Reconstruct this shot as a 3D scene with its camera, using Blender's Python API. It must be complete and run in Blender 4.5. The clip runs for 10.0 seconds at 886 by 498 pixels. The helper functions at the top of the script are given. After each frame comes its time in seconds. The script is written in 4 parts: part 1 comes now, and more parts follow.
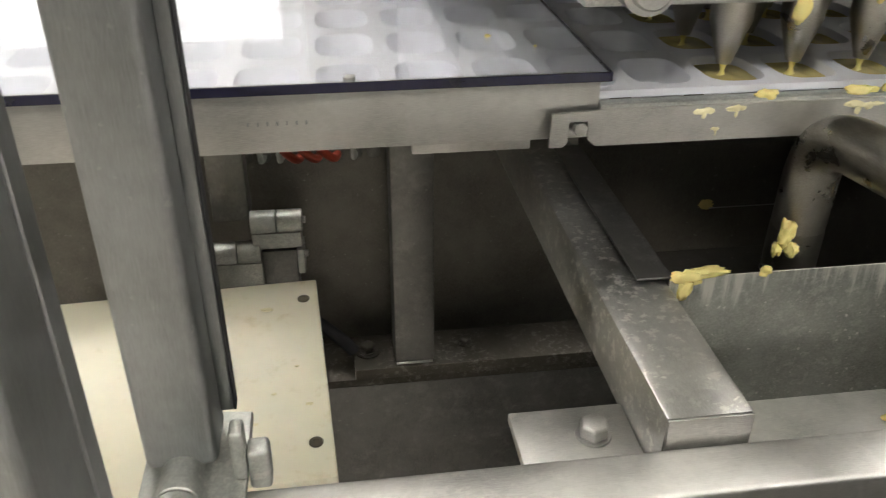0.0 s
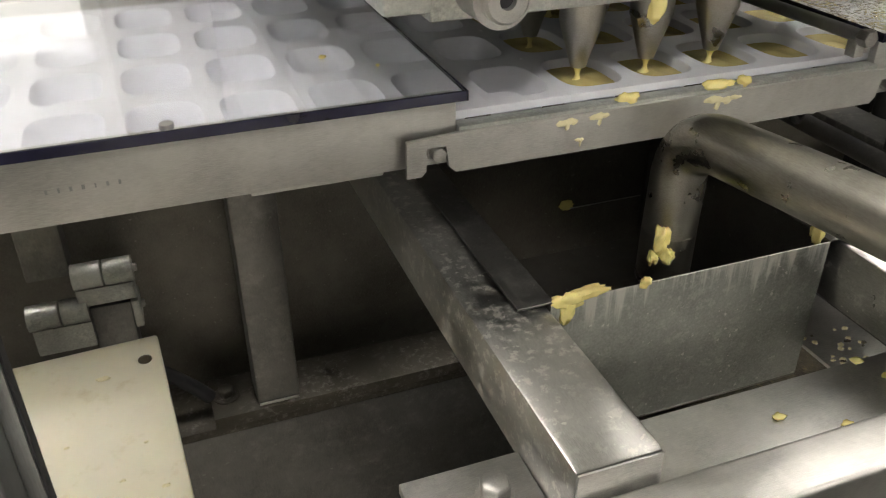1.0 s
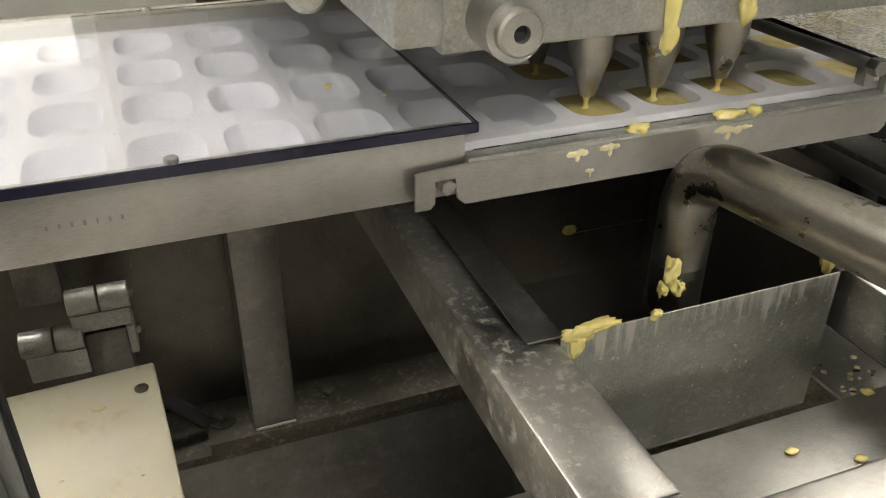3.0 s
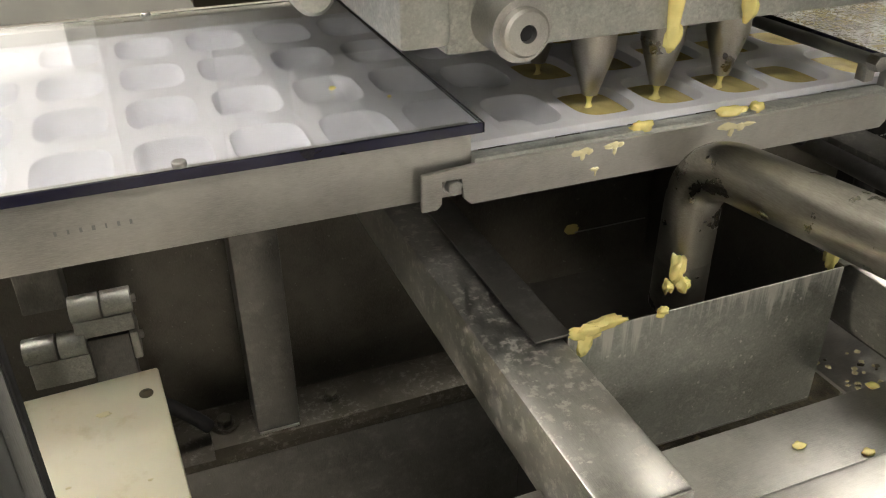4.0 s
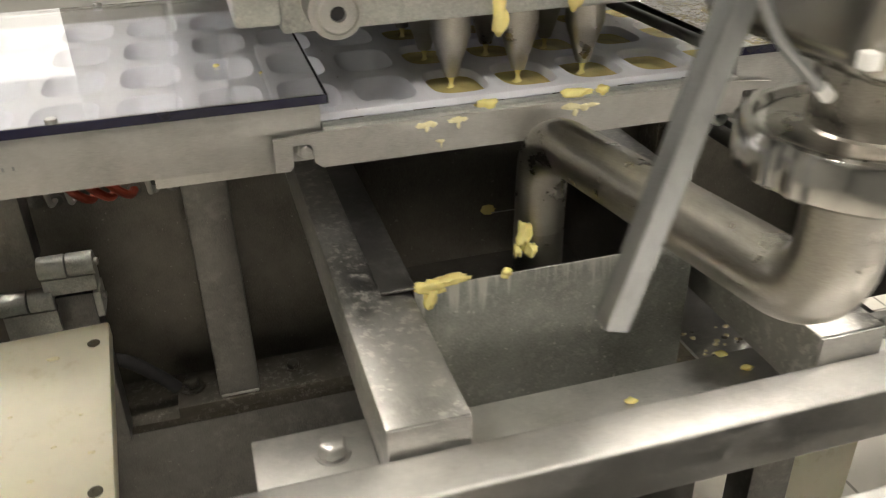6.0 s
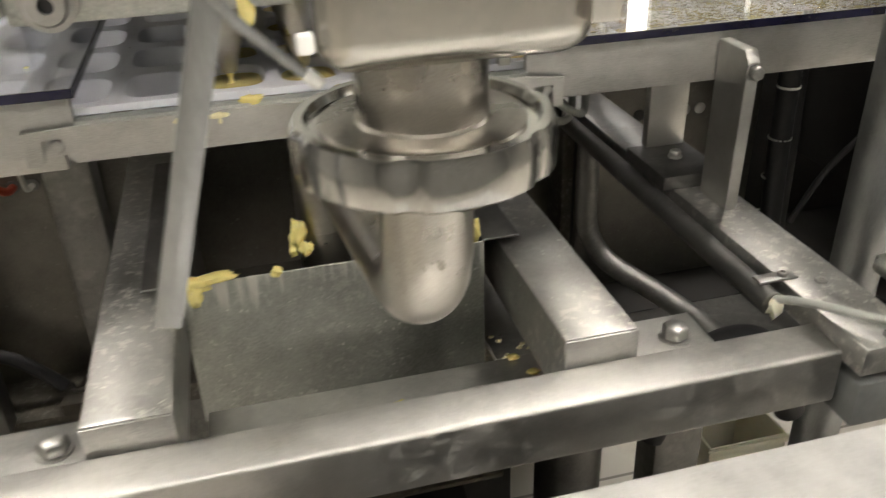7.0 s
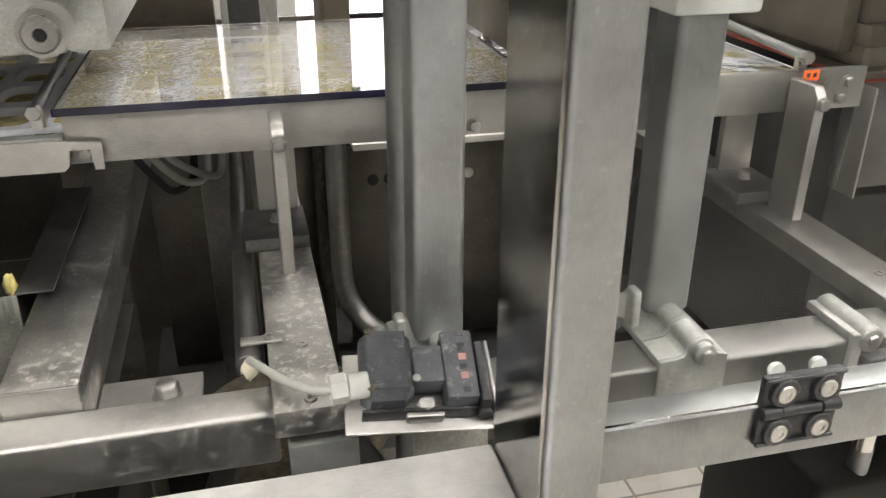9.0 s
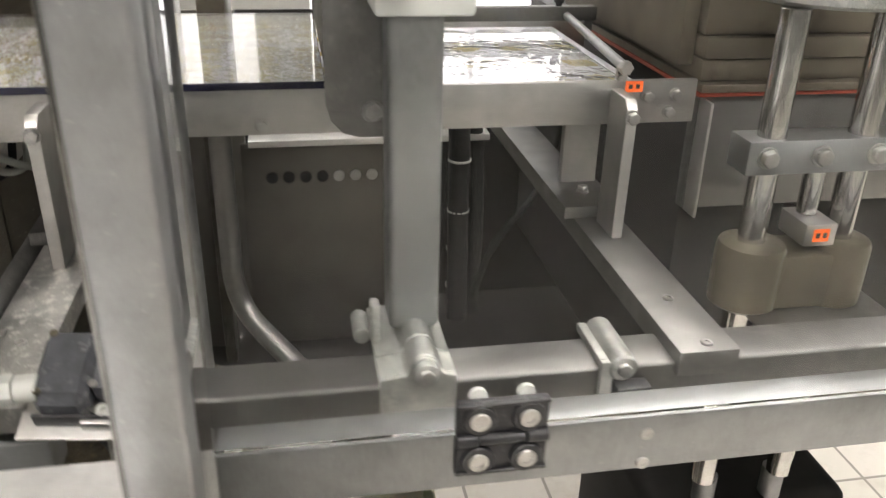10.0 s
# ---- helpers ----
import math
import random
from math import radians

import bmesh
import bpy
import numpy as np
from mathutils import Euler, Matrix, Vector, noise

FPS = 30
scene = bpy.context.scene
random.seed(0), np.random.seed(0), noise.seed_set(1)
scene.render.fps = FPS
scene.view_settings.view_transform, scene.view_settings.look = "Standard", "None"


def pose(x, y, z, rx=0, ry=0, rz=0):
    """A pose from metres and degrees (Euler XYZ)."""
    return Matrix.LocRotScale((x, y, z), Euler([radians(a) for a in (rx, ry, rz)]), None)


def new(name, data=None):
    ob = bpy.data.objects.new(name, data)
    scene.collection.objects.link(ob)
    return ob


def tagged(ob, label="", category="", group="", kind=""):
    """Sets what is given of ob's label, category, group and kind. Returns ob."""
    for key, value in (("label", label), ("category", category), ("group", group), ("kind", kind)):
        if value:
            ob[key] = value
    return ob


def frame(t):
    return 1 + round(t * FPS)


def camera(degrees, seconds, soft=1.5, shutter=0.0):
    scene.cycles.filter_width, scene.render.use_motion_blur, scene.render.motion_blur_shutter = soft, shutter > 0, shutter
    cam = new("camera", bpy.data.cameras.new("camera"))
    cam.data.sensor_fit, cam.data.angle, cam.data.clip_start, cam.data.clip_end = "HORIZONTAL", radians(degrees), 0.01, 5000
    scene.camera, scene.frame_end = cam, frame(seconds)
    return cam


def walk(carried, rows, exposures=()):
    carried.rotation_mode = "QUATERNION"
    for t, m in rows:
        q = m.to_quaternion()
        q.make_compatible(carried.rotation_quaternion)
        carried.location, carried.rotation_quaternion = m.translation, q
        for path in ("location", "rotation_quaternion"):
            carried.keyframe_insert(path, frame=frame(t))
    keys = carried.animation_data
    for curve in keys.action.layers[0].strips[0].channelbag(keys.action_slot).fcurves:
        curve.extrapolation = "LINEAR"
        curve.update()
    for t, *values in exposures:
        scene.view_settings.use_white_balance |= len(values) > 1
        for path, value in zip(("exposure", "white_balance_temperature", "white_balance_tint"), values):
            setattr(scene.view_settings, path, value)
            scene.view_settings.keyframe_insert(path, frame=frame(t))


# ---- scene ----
EXPOSURES = [(0.0, 0.55, 6450, 10), (0.5, 0.52, 6450, 10), (1.5, 0.43, 6700, 10), (5.0, 0.43, 6820, 10), (6.5, 0.57, 6750, 11), (7.5, 0.57, 6550, 11), (8.5, 0.76, 6350, 12), (9.3, 0.86, 6400, 13), (10.0, 0.82, 6450, 14)]
cam = camera(56.20, 10.0, soft=1.1, shutter=0.35)
# seconds, eye x y z, yaw, pitch, roll
PATH = [
    (0.0, 0.0280, 0.0098, 1.3863, -7.98, -30.27, 0.31),
    (0.3, 0.0328, 0.0278, 1.3922, -11.40, -30.53, 0.47),
    (0.5, 0.0447, 0.0564, 1.3868, -13.97, -30.91, -0.27),
    (1.0, 0.0367, 0.0940, 1.3863, -20.10, -31.11, -0.27),
    (1.5, 0.0321, 0.1110, 1.3922, -21.50, -30.40, -0.14),
    (2.0, 0.0327, 0.1155, 1.3959, -21.17, -30.26, 0.06),
    (2.5, 0.0333, 0.1154, 1.3946, -20.95, -30.37, 0.22),
    (4.0, 0.0221, 0.1174, 1.3933, -21.31, -30.20, -0.47),
    (4.5, 0.0214, 0.1181, 1.3933, -22.04, -30.19, -0.87),
    (5.0, 0.0177, 0.1239, 1.3926, -22.48, -29.97, -1.35),
    (5.2, 0.0205, 0.1195, 1.3929, -23.55, -29.80, -1.40),
    (6.3, 0.2300, -0.0772, 1.3945, -12.34, -29.17, -2.07),
    (6.5, 0.2789, -0.0970, 1.3857, -11.12, -29.01, -2.74),
    (7.0, 0.3669, -0.0690, 1.3787, -13.55, -29.10, -1.95),
    (7.5, 0.4579, -0.0087, 1.3832, -16.25, -27.74, -0.38),
    (8.0, 0.5416, -0.0171, 1.3911, -17.11, -26.82, -0.54),
    (8.5, 0.6989, -0.1430, 1.3825, -16.59, -26.48, 1.00),
    (9.0, 0.7766, -0.1963, 1.3962, -13.74, -25.58, 0.09),
    (9.5, 0.8577, -0.1730, 1.4019, -17.48, -24.55, 0.10),
    (10.0, 1.0376, -0.2214, 1.3920, -10.71, -25.54, 1.43),
]
walk(cam, [(t, pose(x, y, z, 90 + pitch, 0, yaw) @ pose(0, 0, 0, 0, 0, roll)) for t, x, y, z, yaw, pitch, roll in PATH], EXPOSURES)
# ---------------------------------------------------------------- light
LAMP_POWER, GLOW_POWER = 25.0, 2.0
world = bpy.data.worlds.new("world")
scene.world = world
world.use_nodes = True
world.node_tree.nodes["Background"].inputs[0].default_value = (0.9, 0.95, 1.0, 1)
world.node_tree.nodes["Background"].inputs[1].default_value = 0.15


# ---------------------------------------------------------------- materials
def material(name):
    m = bpy.data.materials.new(name)
    m.use_nodes = True
    nt = m.node_tree
    return m, nt, nt.nodes["Principled BSDF"]


def coords(nt, stretch=(1, 1, 1)):
    """Object coordinates, shifted at random from thing to thing."""
    tc = nt.nodes.new("ShaderNodeTexCoord")
    info = nt.nodes.new("ShaderNodeObjectInfo")
    wide = nt.nodes.new("ShaderNodeMath")
    wide.operation = "MULTIPLY"
    wide.inputs[1].default_value = 7.3
    nt.links.new(info.outputs["Random"], wide.inputs[0])
    add = nt.nodes.new("ShaderNodeVectorMath")
    nt.links.new(tc.outputs["Object"], add.inputs[0])
    nt.links.new(wide.outputs[0], add.inputs[1])
    mp = nt.nodes.new("ShaderNodeMapping")
    mp.inputs["Scale"].default_value = stretch
    nt.links.new(add.outputs[0], mp.inputs["Vector"])
    return mp.outputs[0]


def ramp(nt, source, stops):
    r = nt.nodes.new("ShaderNodeValToRGB")
    while len(r.color_ramp.elements) < len(stops):
        r.color_ramp.elements.new(0.5)
    for e, (at, c) in zip(r.color_ramp.elements, stops):
        e.position = at
        e.color = (*c, 1) if len(c) == 3 else c
    nt.links.new(source, r.inputs[0])
    return r.outputs[0]


def noise_tex(nt, vec, scale, detail=4.0, rough=0.55):
    n = nt.nodes.new("ShaderNodeTexNoise")
    n.inputs["Scale"].default_value, n.inputs["Detail"].default_value, n.inputs["Roughness"].default_value = scale, detail, rough
    nt.links.new(vec, n.inputs["Vector"])
    return n.outputs["Fac"]


def grey(v):
    return (v, v, v)


def mix(nt, fac, a, b):
    m = nt.nodes.new("ShaderNodeMix")
    m.data_type = "RGBA"
    for sock, src in ((m.inputs[0], fac), (m.inputs[6], a), (m.inputs[7], b)):
        if isinstance(src, tuple):
            sock.default_value = (*src, 1)
        elif isinstance(src, (int, float)):
            sock.default_value = src
        else:
            nt.links.new(src, sock)
    return m.outputs[2]


def steel(name, tone, rough=(0.25, 0.45), stretch=(3, 3, 60), blotch=0.0, tint=(1, 0.985, 0.95), metal=1.0, bump=0.04, specks=0.0, residue=0.0, drips=0.0):
    """Brushed metal: fine streaks along one way, cloudy wear at a larger size, pale residue, drips and specks where asked for."""
    m, nt, b = material(name)
    vec, fine = coords(nt), coords(nt, stretch)
    grain = noise_tex(nt, fine, 40, 4, 0.65)
    cloud = noise_tex(nt, vec, 11, 6, 0.65)
    smear = noise_tex(nt, vec, 45, 5, 0.6)
    base = tuple(tone * c for c in tint)
    dark = tuple(0.55 * c for c in base)
    col = mix(nt, ramp(nt, cloud, [(0.32, grey(0.0)), (0.68, grey(1.0))]), dark, base)
    col = mix(nt, ramp(nt, grain, [(0.35, grey(0.0)), (0.7, grey(0.45))]), col, tuple(min(1, 1.3 * c) for c in base))
    mean = nt.nodes.new("ShaderNodeMath")
    mean.operation = "MULTIPLY_ADD"
    mean.inputs[1].default_value = 0.45
    nt.links.new(smear, mean.inputs[0])
    half = nt.nodes.new("ShaderNodeMath")
    half.operation = "MULTIPLY"
    half.inputs[1].default_value = 0.55
    nt.links.new(cloud, half.inputs[0])
    nt.links.new(half.outputs[0], mean.inputs[2])
    r = nt.nodes.new("ShaderNodeMapRange")
    r.inputs["From Min"].default_value, r.inputs["From Max"].default_value = 0.36, 0.64
    r.inputs["To Min"].default_value, r.inputs["To Max"].default_value = rough
    nt.links.new(mean.outputs[0], r.inputs["Value"])
    rsock, msock = r.outputs[0], None
    masks = []
    if blotch:
        spots = noise_tex(nt, vec, 38, 9, 0.75)
        area = noise_tex(nt, vec, 6, 2)
        m1 = ramp(nt, spots, [(0.49, grey(0.0)), (0.64, grey(min(1, blotch)))])
        masks.append(mix(nt, ramp(nt, area, [(0.38, grey(0.0)), (0.54, grey(1.0))]), grey(0.0), m1))
    if specks:
        dot = noise_tex(nt, vec, 170, 2, 0.5)
        masks.append(ramp(nt, dot, [(0.70, grey(0.0)), (0.74, grey(specks))]))
    if residue:
        # dried residue: crisp flecks and smears that gather in patches
        fleck = noise_tex(nt, vec, 105, 12, 0.72)
        smudge = noise_tex(nt, coords(nt, (1.0, 0.55, 1.0)), 22, 8, 0.7)
        patch = ramp(nt, noise_tex(nt, vec, 9, 3), [(0.36, grey(0.0)), (0.50, grey(1.0))])
        masks.append(mix(nt, patch, grey(0.0), ramp(nt, smudge, [(0.46, grey(0.0)), (0.66, grey(residue * 0.42))])))
        masks.append(mix(nt, patch, grey(0.0), ramp(nt, fleck, [(0.53, grey(0.0)), (0.59, grey(residue))])))
        masks.append(ramp(nt, noise_tex(nt, vec, 60, 10, 0.7), [(0.64, grey(0.0)), (0.68, grey(residue * 1.1))]))
    if drips:
        # pale runs that start at the upper edge and thin out below it
        tc = nt.nodes.new("ShaderNodeTexCoord")
        sep = nt.nodes.new("ShaderNodeSeparateXYZ")
        nt.links.new(tc.outputs["Object"], sep.inputs[0])
        high = nt.nodes.new("ShaderNodeMapRange")
        high.inputs["From Min"].default_value, high.inputs["From Max"].default_value = drips - 0.050, drips
        nt.links.new(sep.outputs["Z"], high.inputs["Value"])
        run = noise_tex(nt, coords(nt, (130, 130, 6)), 1.0, 5, 0.6)
        add = nt.nodes.new("ShaderNodeMath")
        add.operation = "MULTIPLY_ADD"
        add.inputs[1].default_value = 0.30
        nt.links.new(high.outputs[0], add.inputs[0])
        nt.links.new(run, add.inputs[2])
        masks.append(ramp(nt, add.outputs[0], [(0.70, grey(0.0)), (0.82, grey(0.6))]))
    msock = grey(metal)
    for mask in masks:
        col = mix(nt, mask, col, (0.66, 0.65, 0.60))
        msock = mix(nt, mask, msock, grey(0.1))
        rsock = mix(nt, mask, rsock, grey(0.7))
    if masks:
        nt.links.new(msock, b.inputs["Metallic"])
    else:
        b.inputs["Metallic"].default_value = metal
    nt.links.new(col, b.inputs["Base Color"])
    nt.links.new(rsock, b.inputs["Roughness"])
    bp = nt.nodes.new("ShaderNodeBump")
    bp.inputs["Strength"].default_value, bp.inputs["Distance"].default_value = bump, 0.002
    nt.links.new(grain, bp.inputs["Height"])
    nt.links.new(bp.outputs[0], b.inputs["Normal"])
    return m


def coat(name, colour, rough=0.5, vary=0.12, scale=12, dirt=None, bump=0.05, metal=0.0, sss=0.0):
    """Paint, plastic or rubber with faint clouding and grime."""
    m, nt, b = material(name)
    vec = coords(nt)
    cloud = noise_tex(nt, vec, scale, 6, 0.6)
    low, high = tuple(c * (1 - vary) for c in colour), tuple(min(1, c * (1 + vary)) for c in colour)
    col = mix(nt, ramp(nt, cloud, [(0.3, grey(0.0)), (0.7, grey(1.0))]), low, high)
    if dirt:
        d = noise_tex(nt, vec, scale * 2.7, 8, 0.7)
        col = mix(nt, ramp(nt, d, [(0.56, grey(0.0)), (0.72, grey(0.85))]), col, dirt)
    nt.links.new(col, b.inputs["Base Color"])
    b.inputs["Roughness"].default_value, b.inputs["Metallic"].default_value = rough, metal
    if sss:
        b.inputs["Subsurface Weight"].default_value = sss
        b.inputs["Subsurface Radius"].default_value = (0.006, 0.004, 0.002)
    bp = nt.nodes.new("ShaderNodeBump")
    bp.inputs["Strength"].default_value, bp.inputs["Distance"].default_value = bump, 0.003
    nt.links.new(noise_tex(nt, vec, scale * 9, 4), bp.inputs["Height"])
    nt.links.new(bp.outputs[0], b.inputs["Normal"])
    return m


RAIL = steel("brushed_rail_steel", 0.58, (0.36, 0.48), (4, 110, 110), bump=0.015, specks=0.12)
BEAM = steel("worn_beam_steel", 0.42, (0.27, 0.42), (90, 5, 90), specks=0.8, residue=0.60, bump=0.02)
FRAME = steel("frame_steel", 0.56, (0.38, 0.50), (4, 110, 110), specks=0.3, residue=0.25, bump=0.015)
TUBE = steel("guard_tube_steel", 0.38, (0.38, 0.58), (90, 90, 3), tint=(0.97, 0.99, 1.0), specks=0.15, bump=0.02)
HOPPER = steel("hopper_steel", 0.44, (0.16, 0.30), (60, 60, 4), tint=(1, 0.96, 0.88), bump=0.004)
MIRROR = steel("mirror_plate_steel", 0.36, (0.10, 0.20), (60, 60, 4), bump=0.004, specks=0.1)
GRIMY = steel("grimy_dark_steel", 0.10, (0.45, 0.65), (20, 20, 20), tint=(1, 0.92, 0.78), residue=0.12)
POLISHED = steel("polished_steel", 0.66, (0.09, 0.19), (60, 60, 4), bump=0.004)
PIPE = steel("pipe_steel", 0.42, (0.24, 0.36), (30, 4, 30), tint=(1, 0.95, 0.86), bump=0.01)
SHEET = steel("dull_sheet_steel", 0.22, (0.38, 0.58), (40, 40, 4), blotch=0.12, specks=0.15)
TRAY = steel("galvanised_tray_steel", 0.38, (0.40, 0.58), (12, 12, 12), tint=(0.97, 1.0, 0.94), residue=0.22, specks=0.7, drips=0.145, bump=0.01)
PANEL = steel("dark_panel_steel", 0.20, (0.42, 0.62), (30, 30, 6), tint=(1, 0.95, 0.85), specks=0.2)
CAST = steel("cast_aluminium", 0.50, (0.40, 0.60), (10, 10, 10), tint=(0.98, 1.0, 0.95), residue=0.35, bump=0.08, specks=0.4)
BOLT = steel("bolt_steel", 0.50, (0.25, 0.45), (20, 20, 20))
TABLE = steel("work_surface_steel", 0.90, (0.34, 0.46), (3, 90, 90), tint=(1, 0.985, 0.965), bump=0.02, metal=0.55)
MOULD = coat("mould_white", (0.63, 0.64, 0.70), 0.32, 0.08, 20, bump=0.02)
CREAM = coat("cream_plastic", (0.80, 0.76, 0.60), 0.42, 0.06, 10, dirt=(0.66, 0.60, 0.40), sss=0.1)
BATTER = coat("batter", (0.80, 0.70, 0.28), 0.24, 0.12, 30, sss=0.15, bump=0.1)
BATTER_PALE = coat("dried_batter", (0.78, 0.72, 0.46), 0.35, 0.1, 40, bump=0.05)
BATTER_WET = coat("set_batter", (0.52, 0.44, 0.19), 0.15, 0.15, 40, sss=0.1, bump=0.05)
BLACK = coat("black_plastic", (0.018, 0.018, 0.02), 0.42, 0.3, 30, dirt=(0.12, 0.12, 0.12))
DUSTY = coat("dusty_black_plastic", (0.055, 0.058, 0.066), 0.5, 0.4, 40, dirt=(0.24, 0.24, 0.25), bump=0.15)
RUBBER = coat("black_rubber", (0.02, 0.02, 0.022), 0.6, 0.3, 30)
NAVY = coat("sheet_rim_blue", (0.010, 0.010, 0.030), 0.25, 0.3, 30)
GREYPLASTIC = coat("grey_plastic", (0.50, 0.51, 0.48), 0.5, 0.1, 30)
CABLE = coat("grey_cable", (0.42, 0.43, 0.40), 0.5, 0.1, 30)
RED = coat("red_cable", (0.33, 0.055, 0.03), 0.45, 0.15, 30)
ORANGE = coat("orange_sticker", (0.95, 0.16, 0.03), 0.5, 0.05, 60)
INK = coat("dark_ink", (0.03, 0.02, 0.02), 0.6, 0.1, 60)
WALL = coat("white_wall", (0.78, 0.78, 0.76), 0.6, 0.05, 3)
OVEN = coat("grimy_oven_plate", (0.16, 0.14, 0.11), 0.5, 0.3, 8, dirt=(0.09, 0.08, 0.06), metal=0.5)
# near-black and low specular, so the machine's shaded interior stays dark
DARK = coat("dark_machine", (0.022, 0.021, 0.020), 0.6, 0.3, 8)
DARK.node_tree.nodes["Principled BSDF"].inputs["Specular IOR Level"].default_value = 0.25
FOOTGREY = coat("dull_grey_plastic", (0.17, 0.175, 0.17), 0.5, 0.2, 30)
BRONZE = coat("bronze_cylinder", (0.145, 0.128, 0.095), 0.38, 0.25, 14, dirt=(0.08, 0.068, 0.05), metal=0.7)
DRUM = coat("crusted_tank_lid", (0.085, 0.073, 0.050), 0.35, 0.7, 30, dirt=(0.32, 0.25, 0.12), bump=1.0)


def tile_floor():
    m, nt, b = material("pale_floor_tile")
    vec = coords(nt)
    br = nt.nodes.new("ShaderNodeTexBrick")
    br.offset = 0.0
    for key, value in (("Scale", 1.0), ("Mortar Size", 0.004), ("Brick Width", 0.2), ("Row Height", 0.2)):
        br.inputs[key].default_value = value
    br.inputs["Color1"].default_value, br.inputs["Color2"].default_value = (0.66, 0.63, 0.57, 1), (0.70, 0.67, 0.61, 1)
    br.inputs["Mortar"].default_value = (0.30, 0.28, 0.25, 1)
    nt.links.new(vec, br.inputs["Vector"])
    dirt = noise_tex(nt, vec, 7, 7, 0.65)
    nt.links.new(mix(nt, ramp(nt, dirt, [(0.5, grey(0.0)), (0.75, grey(0.4))]), br.outputs["Color"], (0.35, 0.29, 0.22)), b.inputs["Base Color"])
    b.inputs["Roughness"].default_value = 0.4
    return m


def clear(name, wet=False, tint=(0.97, 0.98, 0.98), haze=0.12, wave=0.07, grain=130):
    m, nt, b = material(name)
    b.inputs["Base Color"].default_value = (*tint, 1)
    b.inputs["Transmission Weight"].default_value = 1.0
    b.inputs["Roughness"].default_value = 0.03
    b.inputs["IOR"].default_value = 1.5
    vec = coords(nt)
    if wet:
        vo = nt.nodes.new("ShaderNodeTexVoronoi")
        vo.inputs["Scale"].default_value = grain
        nt.links.new(vec, vo.inputs["Vector"])
        patch = noise_tex(nt, vec, 9, 4)
        drop = ramp(nt, vo.outputs["Distance"], [(0.0, grey(1.0)), (0.42, grey(0.55)), (0.5, grey(0.0))])
        where = ramp(nt, patch, [(0.36, grey(0.0)), (0.5, grey(1.0))])
        h = mix(nt, where, grey(0.0), drop)
        bp = nt.nodes.new("ShaderNodeBump")
        bp.inputs["Strength"].default_value, bp.inputs["Distance"].default_value = wave, 0.001
        nt.links.new(h, bp.inputs["Height"])
        nt.links.new(bp.outputs[0], b.inputs["Normal"])
    else:
        nt.links.new(ramp(nt, noise_tex(nt, vec, 25, 6), [(0.45, grey(min(0.02, haze))), (0.8, grey(haze))]), b.inputs["Roughness"])
    return m


GLASS = clear("clear_polycarbonate")
DOORGLASS = clear("guard_polycarbonate", tint=(0.91, 0.92, 0.92), haze=0.015)
DOORGLASS.node_tree.nodes["Principled BSDF"].inputs["IOR"].default_value = 1.24
WETGLASS = clear("misted_polycarbonate", haze=0.03)
RIPPLED = clear("rippled_wet_sheet", True, wave=0.9, grain=46)
WATER = clear("water", tint=(1.0, 0.98, 0.9))
FLOOR = tile_floor()


def glow(name, colour, strength):
    m, nt, b = material(name)
    b.inputs["Emission Color"].default_value = (*colour, 1)
    b.inputs["Emission Strength"].default_value = strength
    b.inputs["Base Color"].default_value = (0.8, 0.8, 0.8, 1)
    return m


LAMP = glow("lamp_diffuser", (1.0, 0.96, 0.88), LAMP_POWER)
# emission for the added panels behind the machine, not known daylight
BRIGHTPANEL = glow("bright_glow_panel", (1.0, 0.98, 0.95), GLOW_POWER)
DIMPANEL = glow("dim_glow_panel", (1.0, 0.98, 0.95), GLOW_POWER * 0.27)
# for the unseen south wall, kept dark so the door pane reflects less
DARKWALL = coat("dark_wall", (0.20, 0.20, 0.19), 0.6, 0.1, 3)
DULLWALL = coat("grey_wall", (0.34, 0.34, 0.32), 0.6, 0.08, 3)


# ---------------------------------------------------------------- mesh tools
def box(x0, x1, y0, y1, z0, z1, r=0.0015, seg=2):
    bm = bmesh.new()
    bmesh.ops.create_cube(bm, size=1, matrix=Matrix.Translation(((x0 + x1) / 2, (y0 + y1) / 2, (z0 + z1) / 2)) @ Matrix.Diagonal((x1 - x0, y1 - y0, z1 - z0, 1)))
    if r:
        bmesh.ops.bevel(bm, geom=bm.edges[:], offset=r, segments=seg, affect="EDGES", profile=0.5)
    return bm


def turned(bm, m):
    bmesh.ops.transform(bm, matrix=m, verts=bm.verts)
    return bm


def about(p, rx=0, ry=0, rz=0):
    """A turn about the point p."""
    return Matrix.Translation(p) @ pose(0, 0, 0, rx, ry, rz) @ Matrix.Translation(-Vector(p))


def joined(*many):
    out = bmesh.new()
    for bm in many:
        me = bpy.data.meshes.new("joint")
        bm.to_mesh(me)
        out.from_mesh(me)
        bpy.data.meshes.remove(me)
        bm.free()
    return out


